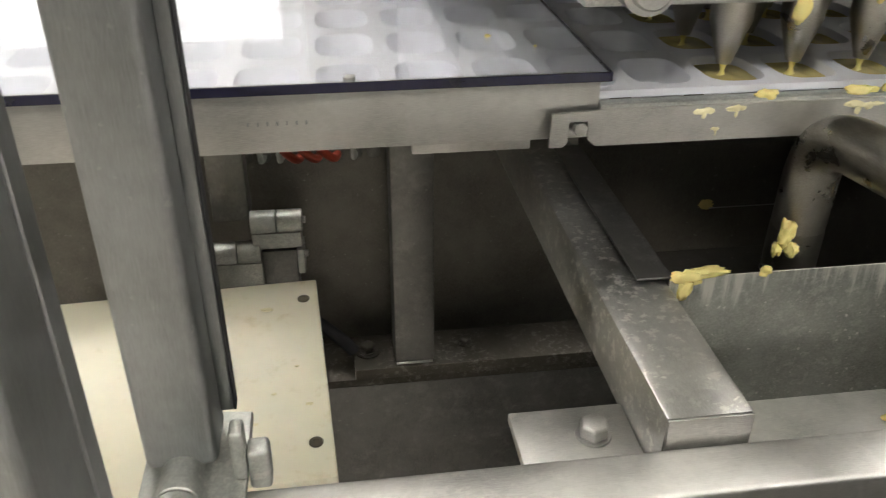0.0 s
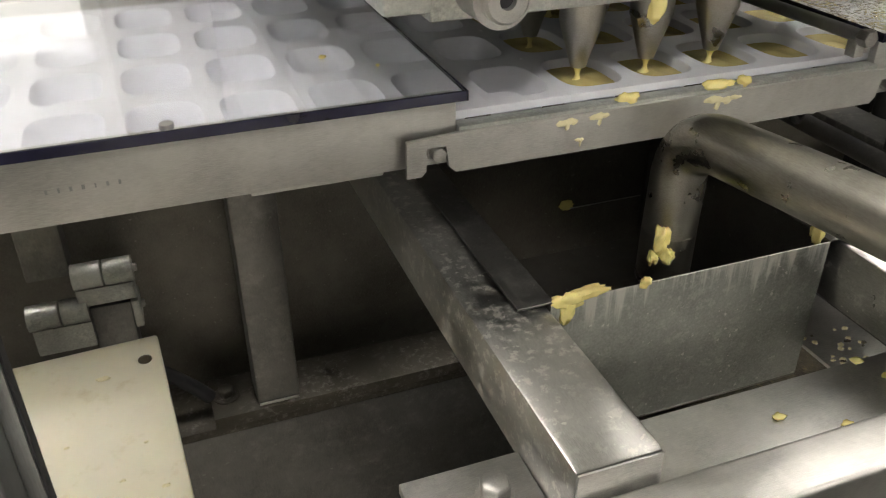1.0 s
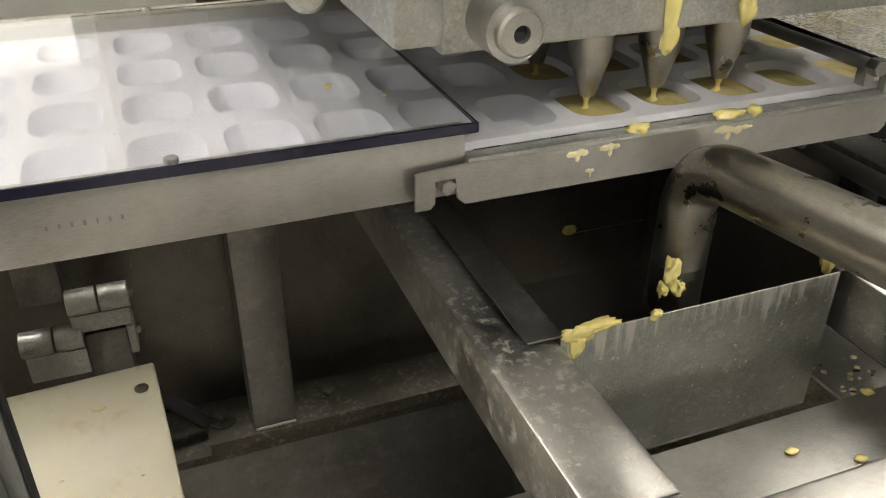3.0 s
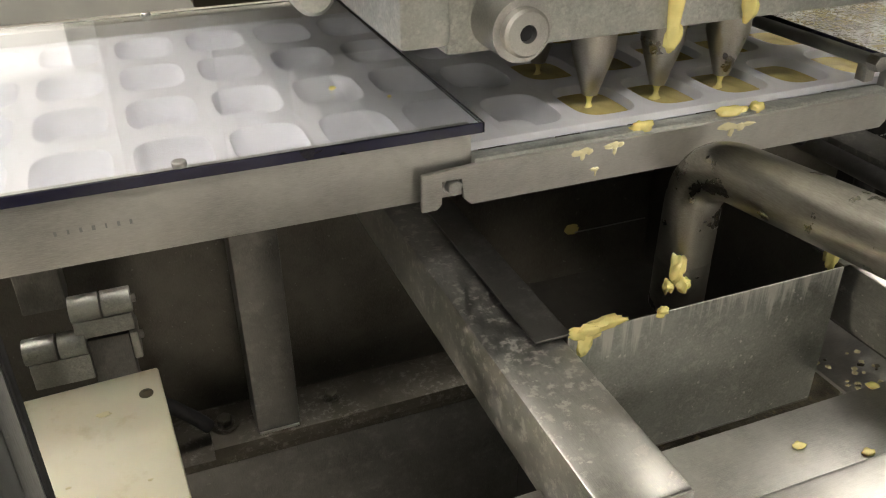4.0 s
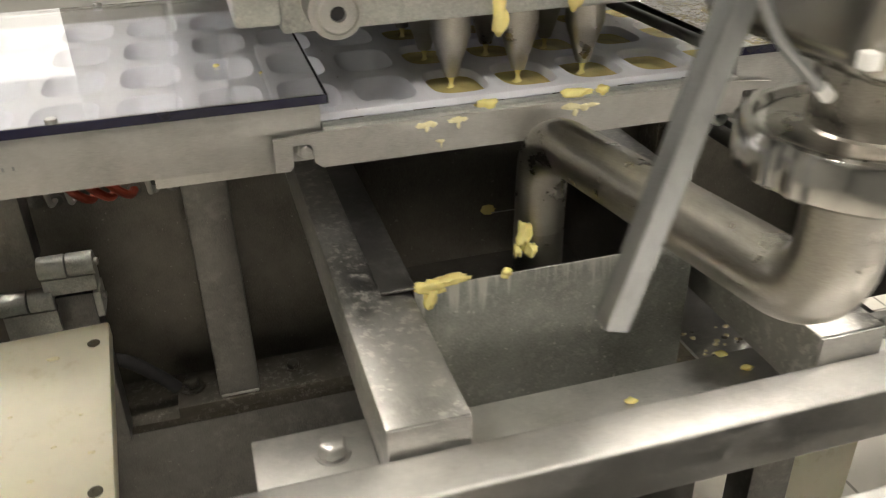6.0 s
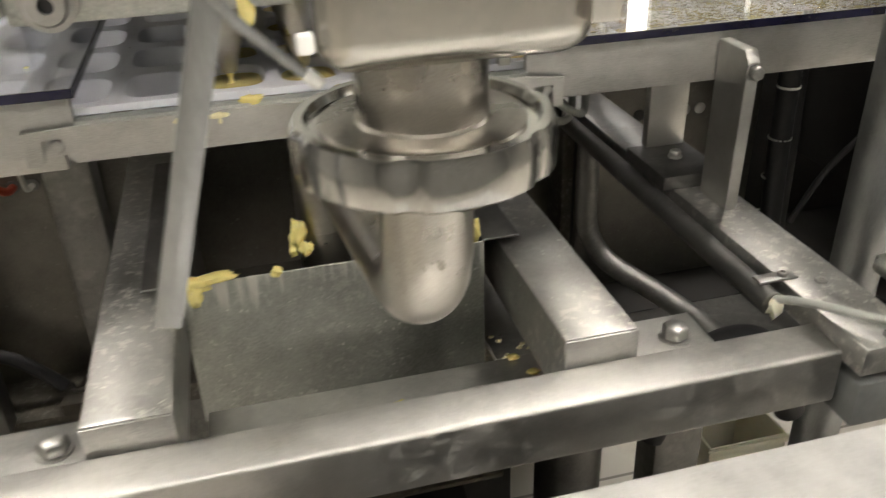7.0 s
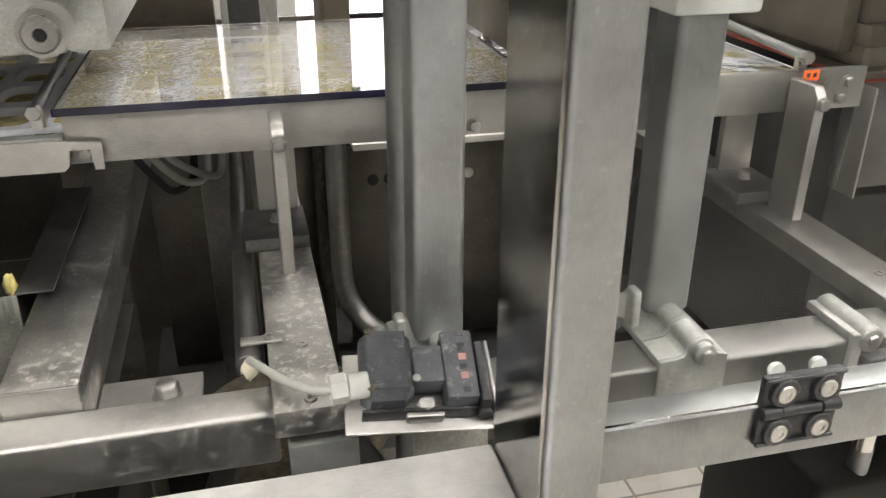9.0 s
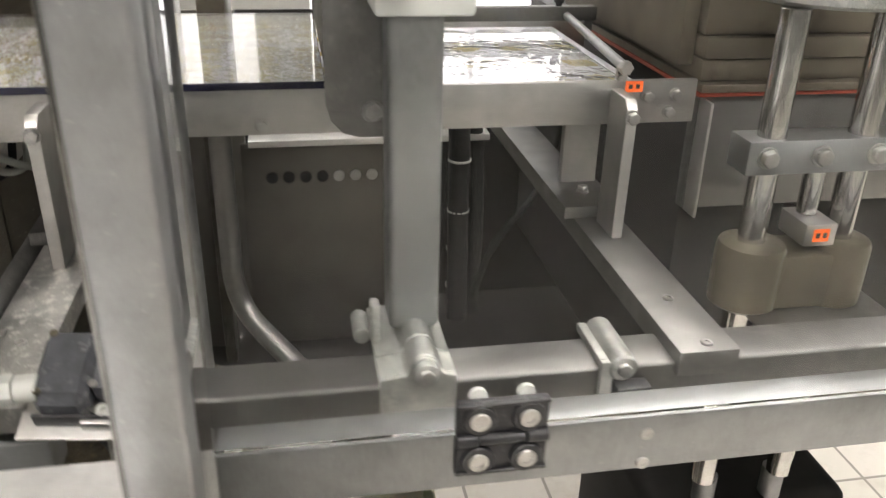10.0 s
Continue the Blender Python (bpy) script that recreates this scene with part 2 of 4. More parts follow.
def lathe(profile, seg=40, at=(0, 0, 0), axis="z", close=True):
    """A turned body from (radius, height) pairs about an axis through at."""
    bm = bmesh.new()
    rings = []
    for r, h in profile:
        rings.append([bm.verts.new((r * math.cos(2 * math.pi * i / seg), r * math.sin(2 * math.pi * i / seg), h)) for i in range(seg)])
    for a, b in zip(rings, rings[1:]):
        for i in range(seg):
            bm.faces.new((a[i], a[(i + 1) % seg], b[(i + 1) % seg], b[i]))
    if close:
        bm.faces.new(rings[0][::-1])
        bm.faces.new(rings[-1])
    turn = {"z": Matrix(), "y": pose(0, 0, 0, -90), "x": pose(0, 0, 0, 0, 90)}[axis]
    turned(bm, Matrix.Translation(at) @ turn)
    bmesh.ops.recalc_face_normals(bm, faces=bm.faces)
    return bm


def rod(p, q, r, seg=24, chamfer=0.0008):
    p, q = Vector(p), Vector(q)
    n = (q - p).length
    c = min(chamfer, r * 0.3)
    bm = lathe([(r - c, 0), (r, c), (r, n - c), (r - c, n)], seg)
    return turned(bm, Matrix.Translation(p) @ (q - p).to_track_quat("Z", "Y").to_matrix().to_4x4())


def sweep(points, r, seg=14, bend=6, radius=0.03, flat=1.0):
    """A tube along a line whose corners are rounded."""
    pts = [Vector(p) for p in points]
    line = [pts[0]]
    for a, b, c in zip(pts, pts[1:], pts[2:]):
        d = min(radius, (b - a).length * 0.49, (c - b).length * 0.49)
        s, e = b + (a - b).normalized() * d, b + (c - b).normalized() * d
        for i in range(bend + 1):
            k = i / bend
            line.append(s * (1 - k) ** 2 + b * 2 * k * (1 - k) + e * k * k)
    line.append(pts[-1])
    bm = bmesh.new()
    rings, side = [], None
    for i, p in enumerate(line):
        way = (line[min(i + 1, len(line) - 1)] - line[max(i - 1, 0)]).normalized()
        if side is None:
            side = way.orthogonal().normalized()
        side = (side - way * side.dot(way)).normalized()
        up = way.cross(side)
        rings.append([bm.verts.new(p + (side * math.cos(2 * math.pi * j / seg) + up * math.sin(2 * math.pi * j / seg) * flat) * r) for j in range(seg)])
    for a, b in zip(rings, rings[1:]):
        for j in range(seg):
            bm.faces.new((a[j], a[(j + 1) % seg], b[(j + 1) % seg], b[j]))
    bm.faces.new(rings[0][::-1])
    bm.faces.new(rings[-1])
    bmesh.ops.recalc_face_normals(bm, faces=bm.faces)
    return bm


def prism(outline, y0, y1, r=0.0):
    """A plate cut to an outline of (x, z) pairs, between two depths."""
    bm = bmesh.new()
    a = [bm.verts.new((x, y0, z)) for x, z in outline]
    b = [bm.verts.new((x, y1, z)) for x, z in outline]
    n = len(a)
    bm.faces.new(a)
    bm.faces.new(b[::-1])
    for i in range(n):
        bm.faces.new((a[i], b[i], b[(i + 1) % n], a[(i + 1) % n]))
    bmesh.ops.recalc_face_normals(bm, faces=bm.faces)
    if r:
        bmesh.ops.bevel(bm, geom=bm.edges[:], offset=r, segments=1, affect="EDGES")
    return bm


def hexbolt(at, across=0.019, high=0.0075, axis="z", washer=True):
    """A hexagon head with a chamfered crown, on a washer."""
    r = across / math.sqrt(3)
    head = lathe([(r, 0), (r, high * 0.8), (r * 0.86, high)], 6)
    bmesh.ops.bevel(head, geom=head.edges[:], offset=across * 0.02, segments=1, affect="EDGES")
    if washer:
        head = joined(turned(head, Matrix.Translation((0, 0, 0.0018))), lathe([(r * 1.18, 0), (r * 1.2, 0.0006), (r * 1.15, 0.0018)], 28))
    turn = {"z": Matrix(), "-y": pose(0, 0, 0, 90), "x": pose(0, 0, 0, 0, 90), "-x": pose(0, 0, 0, 0, -90)}[axis]
    return turned(head, Matrix.Translation(at) @ turn @ pose(0, 0, 0, 0, 0, 17))


def socket_screw(at, r=0.006, high=0.003, axis="-y"):
    """A round head with a hexagon socket sunk in it."""
    hole = r * 0.5
    prof = [(r, 0), (r, high * 0.6), (r * 0.9, high), (hole, high), (hole, high * 0.3)]
    bm = lathe(prof, 24)
    turn = {"z": Matrix(), "-y": pose(0, 0, 0, 90), "x": pose(0, 0, 0, 0, 90)}[axis]
    return turned(bm, Matrix.Translation(at) @ turn)


def blob(at, size, seed, lumps=0.35, sub=3):
    """An uneven dollop."""
    bm = bmesh.new()
    bmesh.ops.create_icosphere(bm, subdivisions=sub, radius=1)
    off = Vector((seed * 3.1, seed * 1.7, seed * 0.9))
    for v in bm.verts:
        k = 1 + lumps * noise.noise(v.co * 1.6 + off) + 0.5 * lumps * noise.noise(v.co * 3.7 + off)
        v.co = Vector((v.co.x * size[0] * k, v.co.y * size[1] * k, v.co.z * size[2] * k)) + Vector(at)
    for f in bm.faces:
        f.smooth = True
    return bm


def smooth(me, angle=35):
    for p in me.polygons:
        p.use_smooth = True
    bm = bmesh.new()
    bm.from_mesh(me)
    for e in bm.edges:
        e.smooth = len(e.link_faces) == 2 and e.calc_face_angle(0) < radians(angle)
    bm.to_mesh(me)
    bm.free()


def mesh_of(name, bm, m):
    me = bpy.data.meshes.new(name)
    bmesh.ops.recalc_face_normals(bm, faces=bm.faces)
    bm.to_mesh(me)
    bm.free()
    me.materials.append(m)
    smooth(me, 85 if m in (BATTER, BATTER_PALE, BATTER_WET) else 35)
    return me


def base_of(ob):
    return base_of(ob.parent) + ob.location if ob.parent else ob.location.copy()


def thing(name, at, label, category, group="", kind=""):
    ob = new(name)
    ob.empty_display_size = 0.02
    ob.location = at
    return tagged(ob, label, category, group, kind)


def part(name, bm, m, parent, label=""):
    """One mesh, modelled in world places, under a thing or a part."""
    turned(bm, Matrix.Translation(-base_of(parent)))
    ob = new(name, mesh_of(name, bm, m))
    ob.parent = parent
    return tagged(ob, label)


def solo(name, bm, m, at, label, category, group="", kind=""):
    """A thing that is one mesh."""
    turned(bm, Matrix.Translation(-Vector(at)))
    ob = new(name, mesh_of(name, bm, m))
    ob.location = at
    return tagged(ob, label, category, group, kind)


# ---------------------------------------------------------------- room
solo("floor", box(-5, 7, -4, 6, -0.1, 0, 0), FLOOR, (0, 0, 0), "pale tiled factory floor with dark joints", "floor", kind="structure")
solo("ceiling", box(-5, 7, -4, 6, 3.2, 3.3, 0), DULLWALL, (0, 0, 3.2), "plain grey factory ceiling", "ceiling", kind="structure")
solo("wall_north", joined(box(-5, 1.2, 6.0, 6.15, 0, 1.0, 0), box(1.2, 3.6, 6.0, 6.15, 0, 0.15, 0), box(3.6, 7, 6.0, 6.15, 0, 1.0, 0), box(-5, 1.2, 6.0, 6.15, 2.7, 3.2, 0), box(1.2, 3.6, 6.0, 6.15, 3.12, 3.2, 0), box(3.6, 7, 6.0, 6.15, 2.7, 3.2, 0), *[box(x0, x1, 6.0, 6.15, 1.0, 2.7, 0) for x0, x1 in ((-5, -4.6), (-2.6, -2.2), (-0.3, 0.1), (0.8, 1.2), (3.6, 4.0), (6.6, 7.0))]), DULLWALL, (0, 6, 0), "grey wall behind the machine, open for added glowing panels", "wall", kind="structure")
# Added glowing panels, no windows known here; they brighten covers and column gaps.
for n, (x0, x1, z0) in enumerate(((-4.6, -2.6, 1.0), (-2.2, -0.3, 1.0), (0.1, 0.8, 1.0), (1.2, 3.6, 0.15), (4.0, 6.6, 1.0))):
    backdrop = thing("window_%d" % (n + 1), ((x0 + x1) / 2, 6.05, z0), "wide glowing panel added behind the machine", "window", kind="structure")
    z1 = 3.12 if n == 3 else 2.7
    part("window_pane", box(x0, x1, 6.06, 6.07, z0, z1, 0), BRIGHTPANEL if n == 3 else DIMPANEL, backdrop)
    part("window_frame", joined(box(x0, x1, 6.02, 6.058, 1.8, 1.85, 0.002), box((x0 + x1) / 2 - 0.025, (x0 + x1) / 2 + 0.025, 6.02, 6.0595, z0, z1, 0.002)), WALL, backdrop)
solo("wall_south", box(-5, 7, -4.15, -4, 0, 3.2, 0), DARKWALL, (0, -4, 0), "unseen wall, dark to weaken reflections", "wall", kind="structure")
solo("wall_east", box(7, 7.15, -4, 6, 0, 3.2, 0), DULLWALL, (7, 0, 0), "plain grey wall", "wall", kind="structure")
solo("wall_west", box(-5.15, -5, -4, 6, 0, 3.2, 0), DULLWALL, (-5, 0, 0), "plain grey wall", "wall", kind="structure")
LAMPS = [(-2.4, -1.3), (-0.2, -1.3), (2.0, -1.3), (4.2, -1.3), (-0.2, 1.2), (1.9, 1.2), (4.2, 1.2), (-1.5, 3.3), (0.1, 3.3)]
for x, y in LAMPS:
    lamp = thing("ceiling_light", (x, y, 3.2), "long white fluorescent ceiling light with bright diffuser", "ceiling light", "ceiling lights")
    part("housing", box(x - 0.75, x + 0.75, y - 0.16, y + 0.16, 3.14, 3.199, 0.004), WALL, lamp)
    part("diffuser", box(x - 0.73, x + 0.73, y - 0.14, y + 0.14, 3.125, 3.139, 0.003), LAMP, lamp, "glowing white diffuser")

# ---------------------------------------------------------------- conveyor
RAILZ0, RAILZ1, RAILY = 1.130, 1.177, 0.605


def rail(name, x0, x1, y0, y1, label, bolts=()):
    r = thing(name, ((x0 + x1) / 2, y0, RAILZ0), label, "conveyor rail", "conveyor rails")
    part("side_plate", box(x0, x1, y0, y1, RAILZ0, RAILZ1, 0.001), RAIL, r)
    part("lower_lip", box(x0, x1, y1 + 0.0002, y1 + 0.022, RAILZ0, RAILZ0 + 0.004, 0.0008), RAIL, r)
    for x, z in bolts:
        part("bolt", hexbolt((x, y0, z), 0.011, 0.006, "-y"), BOLT, r)
    return r


left_rail = rail("conveyor_rail", -0.9, 0.234, RAILY, 0.613, "long brushed steel conveyor side rail with faint stamped marks")
for k, w in enumerate((0.0022, 0.0016, 0.0022, 0.0024, 0.0012, 0.0022, 0.002)):
    x = -0.036 + 0.0072 * k
    part("stamp", box(x - w * 0.4, x + w * 0.4, 0.60475, 0.6049, 1.1520, 1.1552, 0), TUBE, left_rail, "faint stamped mark")
rail("conveyor_rail", 0.610, 1.47, RAILY, 0.613, "long brushed steel side rail with bolted end", [(1.413, 1.160), (1.446, 1.161), (1.440, 1.142), (1.005, 1.140)])
rail("conveyor_rail", -0.9, 1.47, 0.972, 0.980, "rear brushed steel side rail of the mould conveyor")

PITCH, ROWP, MOULDZ = 0.064, 0.088, 1.165
FIRST = 0.361


def superloop(a, b, n=40, p=3.4):
    out = []
    for i in range(n):
        t = 2 * math.pi * i / n
        c, s = math.cos(t), math.sin(t)
        out.append((a * math.copysign(abs(c) ** (2 / p), c), b * math.copysign(abs(s) ** (2 / p), s)))
    return out


def mould_bm(cups):
    """The flat plate of a strip with four openings, or the four tapered, rounded cups that sit in them."""
    bm = bmesh.new()
    hw = PITCH / 2
    ys = [0.658 + ROWP * i for i in range(4)]
    edges = [0.6135] + [(a + b) / 2 for a, b in zip(ys, ys[1:])] + [0.9715]
    n = 40
    for y, lo, hi in zip(ys, edges, edges[1:]):
        outer = []
        for x0, y0 in superloop(1, 1, n, 60):
            outer.append(bm.verts.new((x0 * hw, (hi if y0 > 0 else lo) * abs(y0) + y * (1 - abs(y0)), 0)))
        loops = [outer]
        for a, b, z in ((0.0258, 0.0335, 0), (0.0248, 0.0325, -0.0012), (0.0225, 0.0300, -0.017), (0.0205, 0.028, -0.0195)):
            loops.append([bm.verts.new((x0, y + y0, z)) for x0, y0 in superloop(a, b, n)])
        for p, q in zip(loops[1:], loops[2:]) if cups else ((loops[0], loops[1]),):
            for i in range(n):
                bm.faces.new((p[i], p[(i + 1) % n], q[(i + 1) % n], q[i]))
        if cups:
            bm.faces.new(loops[-1][::-1])
            break
    if cups:
        bmesh.ops.delete(bm, geom=[v for v in bm.verts if not v.link_faces], context="VERTS")
        return bm
    bmesh.ops.delete(bm, geom=[v for v in bm.verts if not v.link_faces], context="VERTS")
    a, b, c, d = [bm.verts.new(v) for v in ((-hw, edges[0], 0), (hw, edges[0], 0), (hw, edges[0], -0.006), (-hw, edges[0], -0.006))]
    bm.faces.new((a, b, c, d))
    bmesh.ops.remove_doubles(bm, verts=bm.verts, dist=0.0002)
    return bm


plate_mesh, cup_mesh = mesh_of("plate", mould_bm(False), MOULD), mesh_of("cup", mould_bm(True), MOULD)


def fill_bm(level):
    bm = bmesh.new()
    k = 1 - (-level) / 0.017 * 0.09
    prev = None
    for s, dz in ((1.0, 0.0), (0.9, -0.0008), (0.6, -0.001), (0.25, 0.0008), (0.08, 0.0016)):
        loop = [bm.verts.new((x, y, dz)) for x, y in superloop(0.0252 * k * s, 0.0326 * k * s, 28)]
        if prev:
            for i in range(28):
                bm.faces.new((prev[i], prev[(i + 1) % 28], loop[(i + 1) % 28], loop[i]))
        prev = loop
    bm.faces.new(prev)
    return bm


fill_mesh = mesh_of("batter_portion", fill_bm(-0.007), BATTER_WET)
COUNT = range(-18, 17)
for k in COUNT:
    x = FIRST + PITCH * k
    strip = thing("mould_strip", (x, 0, MOULDZ), "pale grey-white mould strip with four rounded cake cups", "cake mould", "mould strips on the conveyor")
    new("plate", plate_mesh).parent = strip
    for i in range(4):
        cup = new("cup", cup_mesh)
        cup.parent = strip
        cup.location = (0, ROWP * i, 0)
    if k >= 0:
        for i in range(4):
            b = tagged(new("batter_portion", fill_mesh), "glossy yellow cake batter lying in a mould cup", "batter", "batter portions")
            b.location = (x, 0.658 + ROWP * i, MOULDZ - 0.007 - 0.001 * (k % 2))
            b.rotation_euler = (0, 0, math.pi * (k + i))

# front ledge and hooked guide strip between the two rails
ledge = thing("guide_strip", (0.42, 0.597, 1.126), "flat steel guide strip hooked over bolts and smeared with batter", "guide strip")
CLIP = [(0.194, 1.126), (0.205, 1.126), (0.2085, 1.130), (0.2085, 1.147), (0.2235, 1.147), (0.2255, 1.131), (0.231, 1.126), (0.607, 1.126), (0.612, 1.131), (0.614, 1.146), (0.632, 1.146), (0.634, 1.126), (0.642, 1.126), (0.643, 1.152), (0.600, 1.156), (0.24, 1.156), (0.1945, 1.1535)]
part("strip", prism(CLIP, 0.5965, 0.600, 0.0), RAIL, ledge)
part("ledge", box(0.2345, 0.6095, 0.600, 0.6130, 1.150, 1.1585, 0.0006), CAST, ledge, "grimy narrow ledge")
for x in (0.2186, 0.6273):
    part("bolt", hexbolt((x, 0.6045, 1.1405), 0.0105, 0.0075, "-y"), BOLT, ledge)
def splash(x, z, seed, w, h):
    """A flat uneven smear with a thin run below it."""
    rng = np.random.default_rng(seed)
    bits = [blob((x + rng.uniform(-w, w), 0.5963, z + rng.uniform(-0.3, 0.3) * h), (w * rng.uniform(0.4, 0.8), 0.0007, h * rng.uniform(0.4, 0.8)), seed + k, 0.7, 2) for k in range(4)]
    bits.append(blob((x + rng.uniform(-0.6, 0.6) * w, 0.5963, z - h * 1.1), (w * 0.28, 0.0006, h * 0.9), seed + 9, 0.5, 2))
    return joined(*bits)


for i, (x, z, w, h) in enumerate(((0.320, 1.1515, 0.007, 0.0035), (0.3285, 1.1355, 0.0028, 0.0028), (0.346, 1.1515, 0.006, 0.0035), (0.455, 1.1505, 0.010, 0.004))):
    solo("batter_splash", splash(x, z, 3 + i, w, h), BATTER_PALE, (x, 0.596, z), "dried pale yellow batter splash on the guide strip", "batter splash", "batter splashes")
for i, (x, w) in enumerate(((0.372, 0.010), (0.452, 0.014), (0.478, 0.006))):
    solo("batter_lump", blob((x, 0.604, 1.1600), (w, 0.0055, 0.0042), 21 + i, 0.4), BATTER, (x, 0.604, 1.1585), "soft yellow batter lump on the ledge", "batter lump", "batter lumps")

# ---------------------------------------------------------------- clear covers
def cover(x0, x1, glass, label, pins):
    c = thing("conveyor_cover", ((x0 + x1) / 2, 0.6, RAILZ1), label, "machine cover", "conveyor covers")
    s = part("sheet", box(x0, x1, 0.5985, 0.985, 1.1785, 1.1855, 0.0006, 1), glass, c)
    s.visible_shadow = False
    part("front_rim", box(x0, x1, 0.5968, 0.5984, 1.1783, 1.1857, 0.0004, 1), NAVY, c, "dark blue cut edge")
    part("end_rim", box(x1 + 0.0001, x1 + 0.0012, 0.5968, 0.985, 1.1783, 1.1857, 0.0003, 1) if x0 < 0 else box(x0 - 0.0012, x0 - 0.0001, 0.5968, 0.985, 1.1783, 1.1857, 0.0003, 1), NAVY, c, "dark blue cut edge")
    for x, y in pins:
        part("pin", lathe([(0.0045, 0), (0.0045, 0.003), (0.0038, 0.0036)], 20, (x, y, 1.1858)), BOLT, c)


cover(-0.9, 0.239, GLASS, "clear polycarbonate cover sheet with dark blue edge over the moulds", [(0.041, 0.602), (0.05, 0.978)])
cover(0.606, 1.070, WETGLASS, "misted polycarbonate cover sheet with condensation drops", [(0.884, 0.602)])



def droplets(count, x0, x1, y0, y1, z):
    """Many flattened water beads on a sheet, as one mesh."""
    rng = np.random.default_rng(7)
    verts, faces = [], []
    for _ in range(count):
        x, y = rng.uniform(x0, x1), rng.uniform(y0, y1)
        dense = noise.noise(Vector((x * 7, y * 7, 3.0))) + 0.35 * (x - x0) / (x1 - x0)
        if dense < rng.uniform(-0.6, 0.15):
            continue
        r = 0.0008 + 0.0016 * rng.random() ** 2
        n0, sx, sy = len(verts), rng.uniform(0.8, 1.4), rng.uniform(0.8, 1.2)
        for rr, h in ((1.0, 0.0), (0.72, 0.36)):
            verts += [(x + r * rr * sx * math.cos(k * math.pi / 4), y + r * rr * sy * math.sin(k * math.pi / 4), z - h * r) for k in range(8)]
        verts.append((x, y, z - 0.48 * r))
        for k in range(8):
            q = (k + 1) % 8
            faces += [(n0 + k, n0 + q, n0 + 8 + q, n0 + 8 + k), (n0 + 8 + k, n0 + 8 + q, n0 + 16)]
    me = bpy.data.meshes.new("condensation")
    me.from_pydata(verts, [], faces)
    me.materials.append(WATER)
    for p in me.polygons:
        p.use_smooth = True
    ob = tagged(new("condensation", me), "beads of condensation hanging under the clear cover sheet", "water drops", kind="stuff")
    ob.visible_shadow = False


droplets(17000, 0.612, 1.066, 0.612, 0.972, 1.1783)
solo("crumb", blob((0.162, 0.700, 1.1870), (0.0028, 0.0022, 0.0014), 77, 0.4, 2), BATTER, (0.162, 0.700, 1.1857), "tiny pale crumb on the cover sheet", "crumb", "crumbs")
solo("crumb", blob((0.196, 0.668, 1.1866), (0.0016, 0.0014, 0.0009), 78, 0.4, 2), BATTER, (0.196, 0.668, 1.1857), "tiny pale crumb on the cover sheet", "crumb", "crumbs")

last_sheet = solo("conveyor_cover", box(1.092, 1.397, 0.616, 0.90, 1.1675, 1.1710, 0.0005, 1), RIPPLED, (1.24, 0.76, 1.1675), "wet rippled clear sheet with bright reflections over the last moulds", "machine cover", "conveyor covers")
last_sheet.visible_shadow = False
end_bar = thing("cross_bar", (1.35, 0.905, 1.1655), "dark square steel bar lying across behind the last moulds", "cross bar", "cross bars")
part("bar", box(1.10, 1.458, 0.900, 0.918, 1.186, 1.205, 0.0015), SHEET, end_bar)
for x in (1.11, 1.448):
    part("foot", box(x - 0.006, x + 0.006, 0.903, 0.915, 1.1655, 1.1858, 0.001), SHEET, end_bar)
part("knob", lathe([(0.0045, 0), (0.0045, 0.004), (0.007, 0.0045), (0.007, 0.012), (0.006, 0.013)], 20, (1.405, 0.909, 1.2052)), BLACK, end_bar, "small black knob")

# ---------------------------------------------------------------- support beams, tray, frame
def beam(x0, x1):
    b = thing("support_beam", ((x0 + x1) / 2, 0.393, 0.960), "dull steel box beam with pale dried residue on top", "support beam", "support beams")
    part("tube", box(x0, x1, 0.3945, 1.129, 0.961, 1.021, 0.003), BEAM, b)
    part("end_cap", box(x0 + 0.001, x1 - 0.001, 0.3925, 0.3944, 0.962, 1.020, 0.0006), FRAME, b)
    return b


beam(0.229, 0.290)
beam(0.568, 0.628)

tray = thing("drip_tray", (0.42, 0.55, 0.882), "deep galvanised sheet drip tray hung between two beams", "drip tray")
part("front_panel", box(0.2905, 0.5535, 0.549, 0.5505, 0.884, 1.0265, 0.0004, 1), TRAY, tray, "stained front panel")
# Inner panels: the darker steel carries both grime and the shade inside the tray.
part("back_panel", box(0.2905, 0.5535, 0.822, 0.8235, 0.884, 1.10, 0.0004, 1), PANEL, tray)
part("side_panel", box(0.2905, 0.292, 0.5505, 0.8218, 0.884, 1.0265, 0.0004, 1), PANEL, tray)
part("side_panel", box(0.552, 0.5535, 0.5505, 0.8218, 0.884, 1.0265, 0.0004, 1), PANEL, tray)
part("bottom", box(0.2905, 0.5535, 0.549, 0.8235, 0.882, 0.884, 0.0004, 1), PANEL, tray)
part("flange", box(0.262, 0.292, 0.549, 0.8218, 1.0265, 1.0285, 0.0004, 1), SHEET, tray, "bent hanging flange")
part("flange", box(0.552, 0.586, 0.549, 0.8218, 1.0265, 1.0285, 0.0004, 1), SHEET, tray, "bent hanging flange")
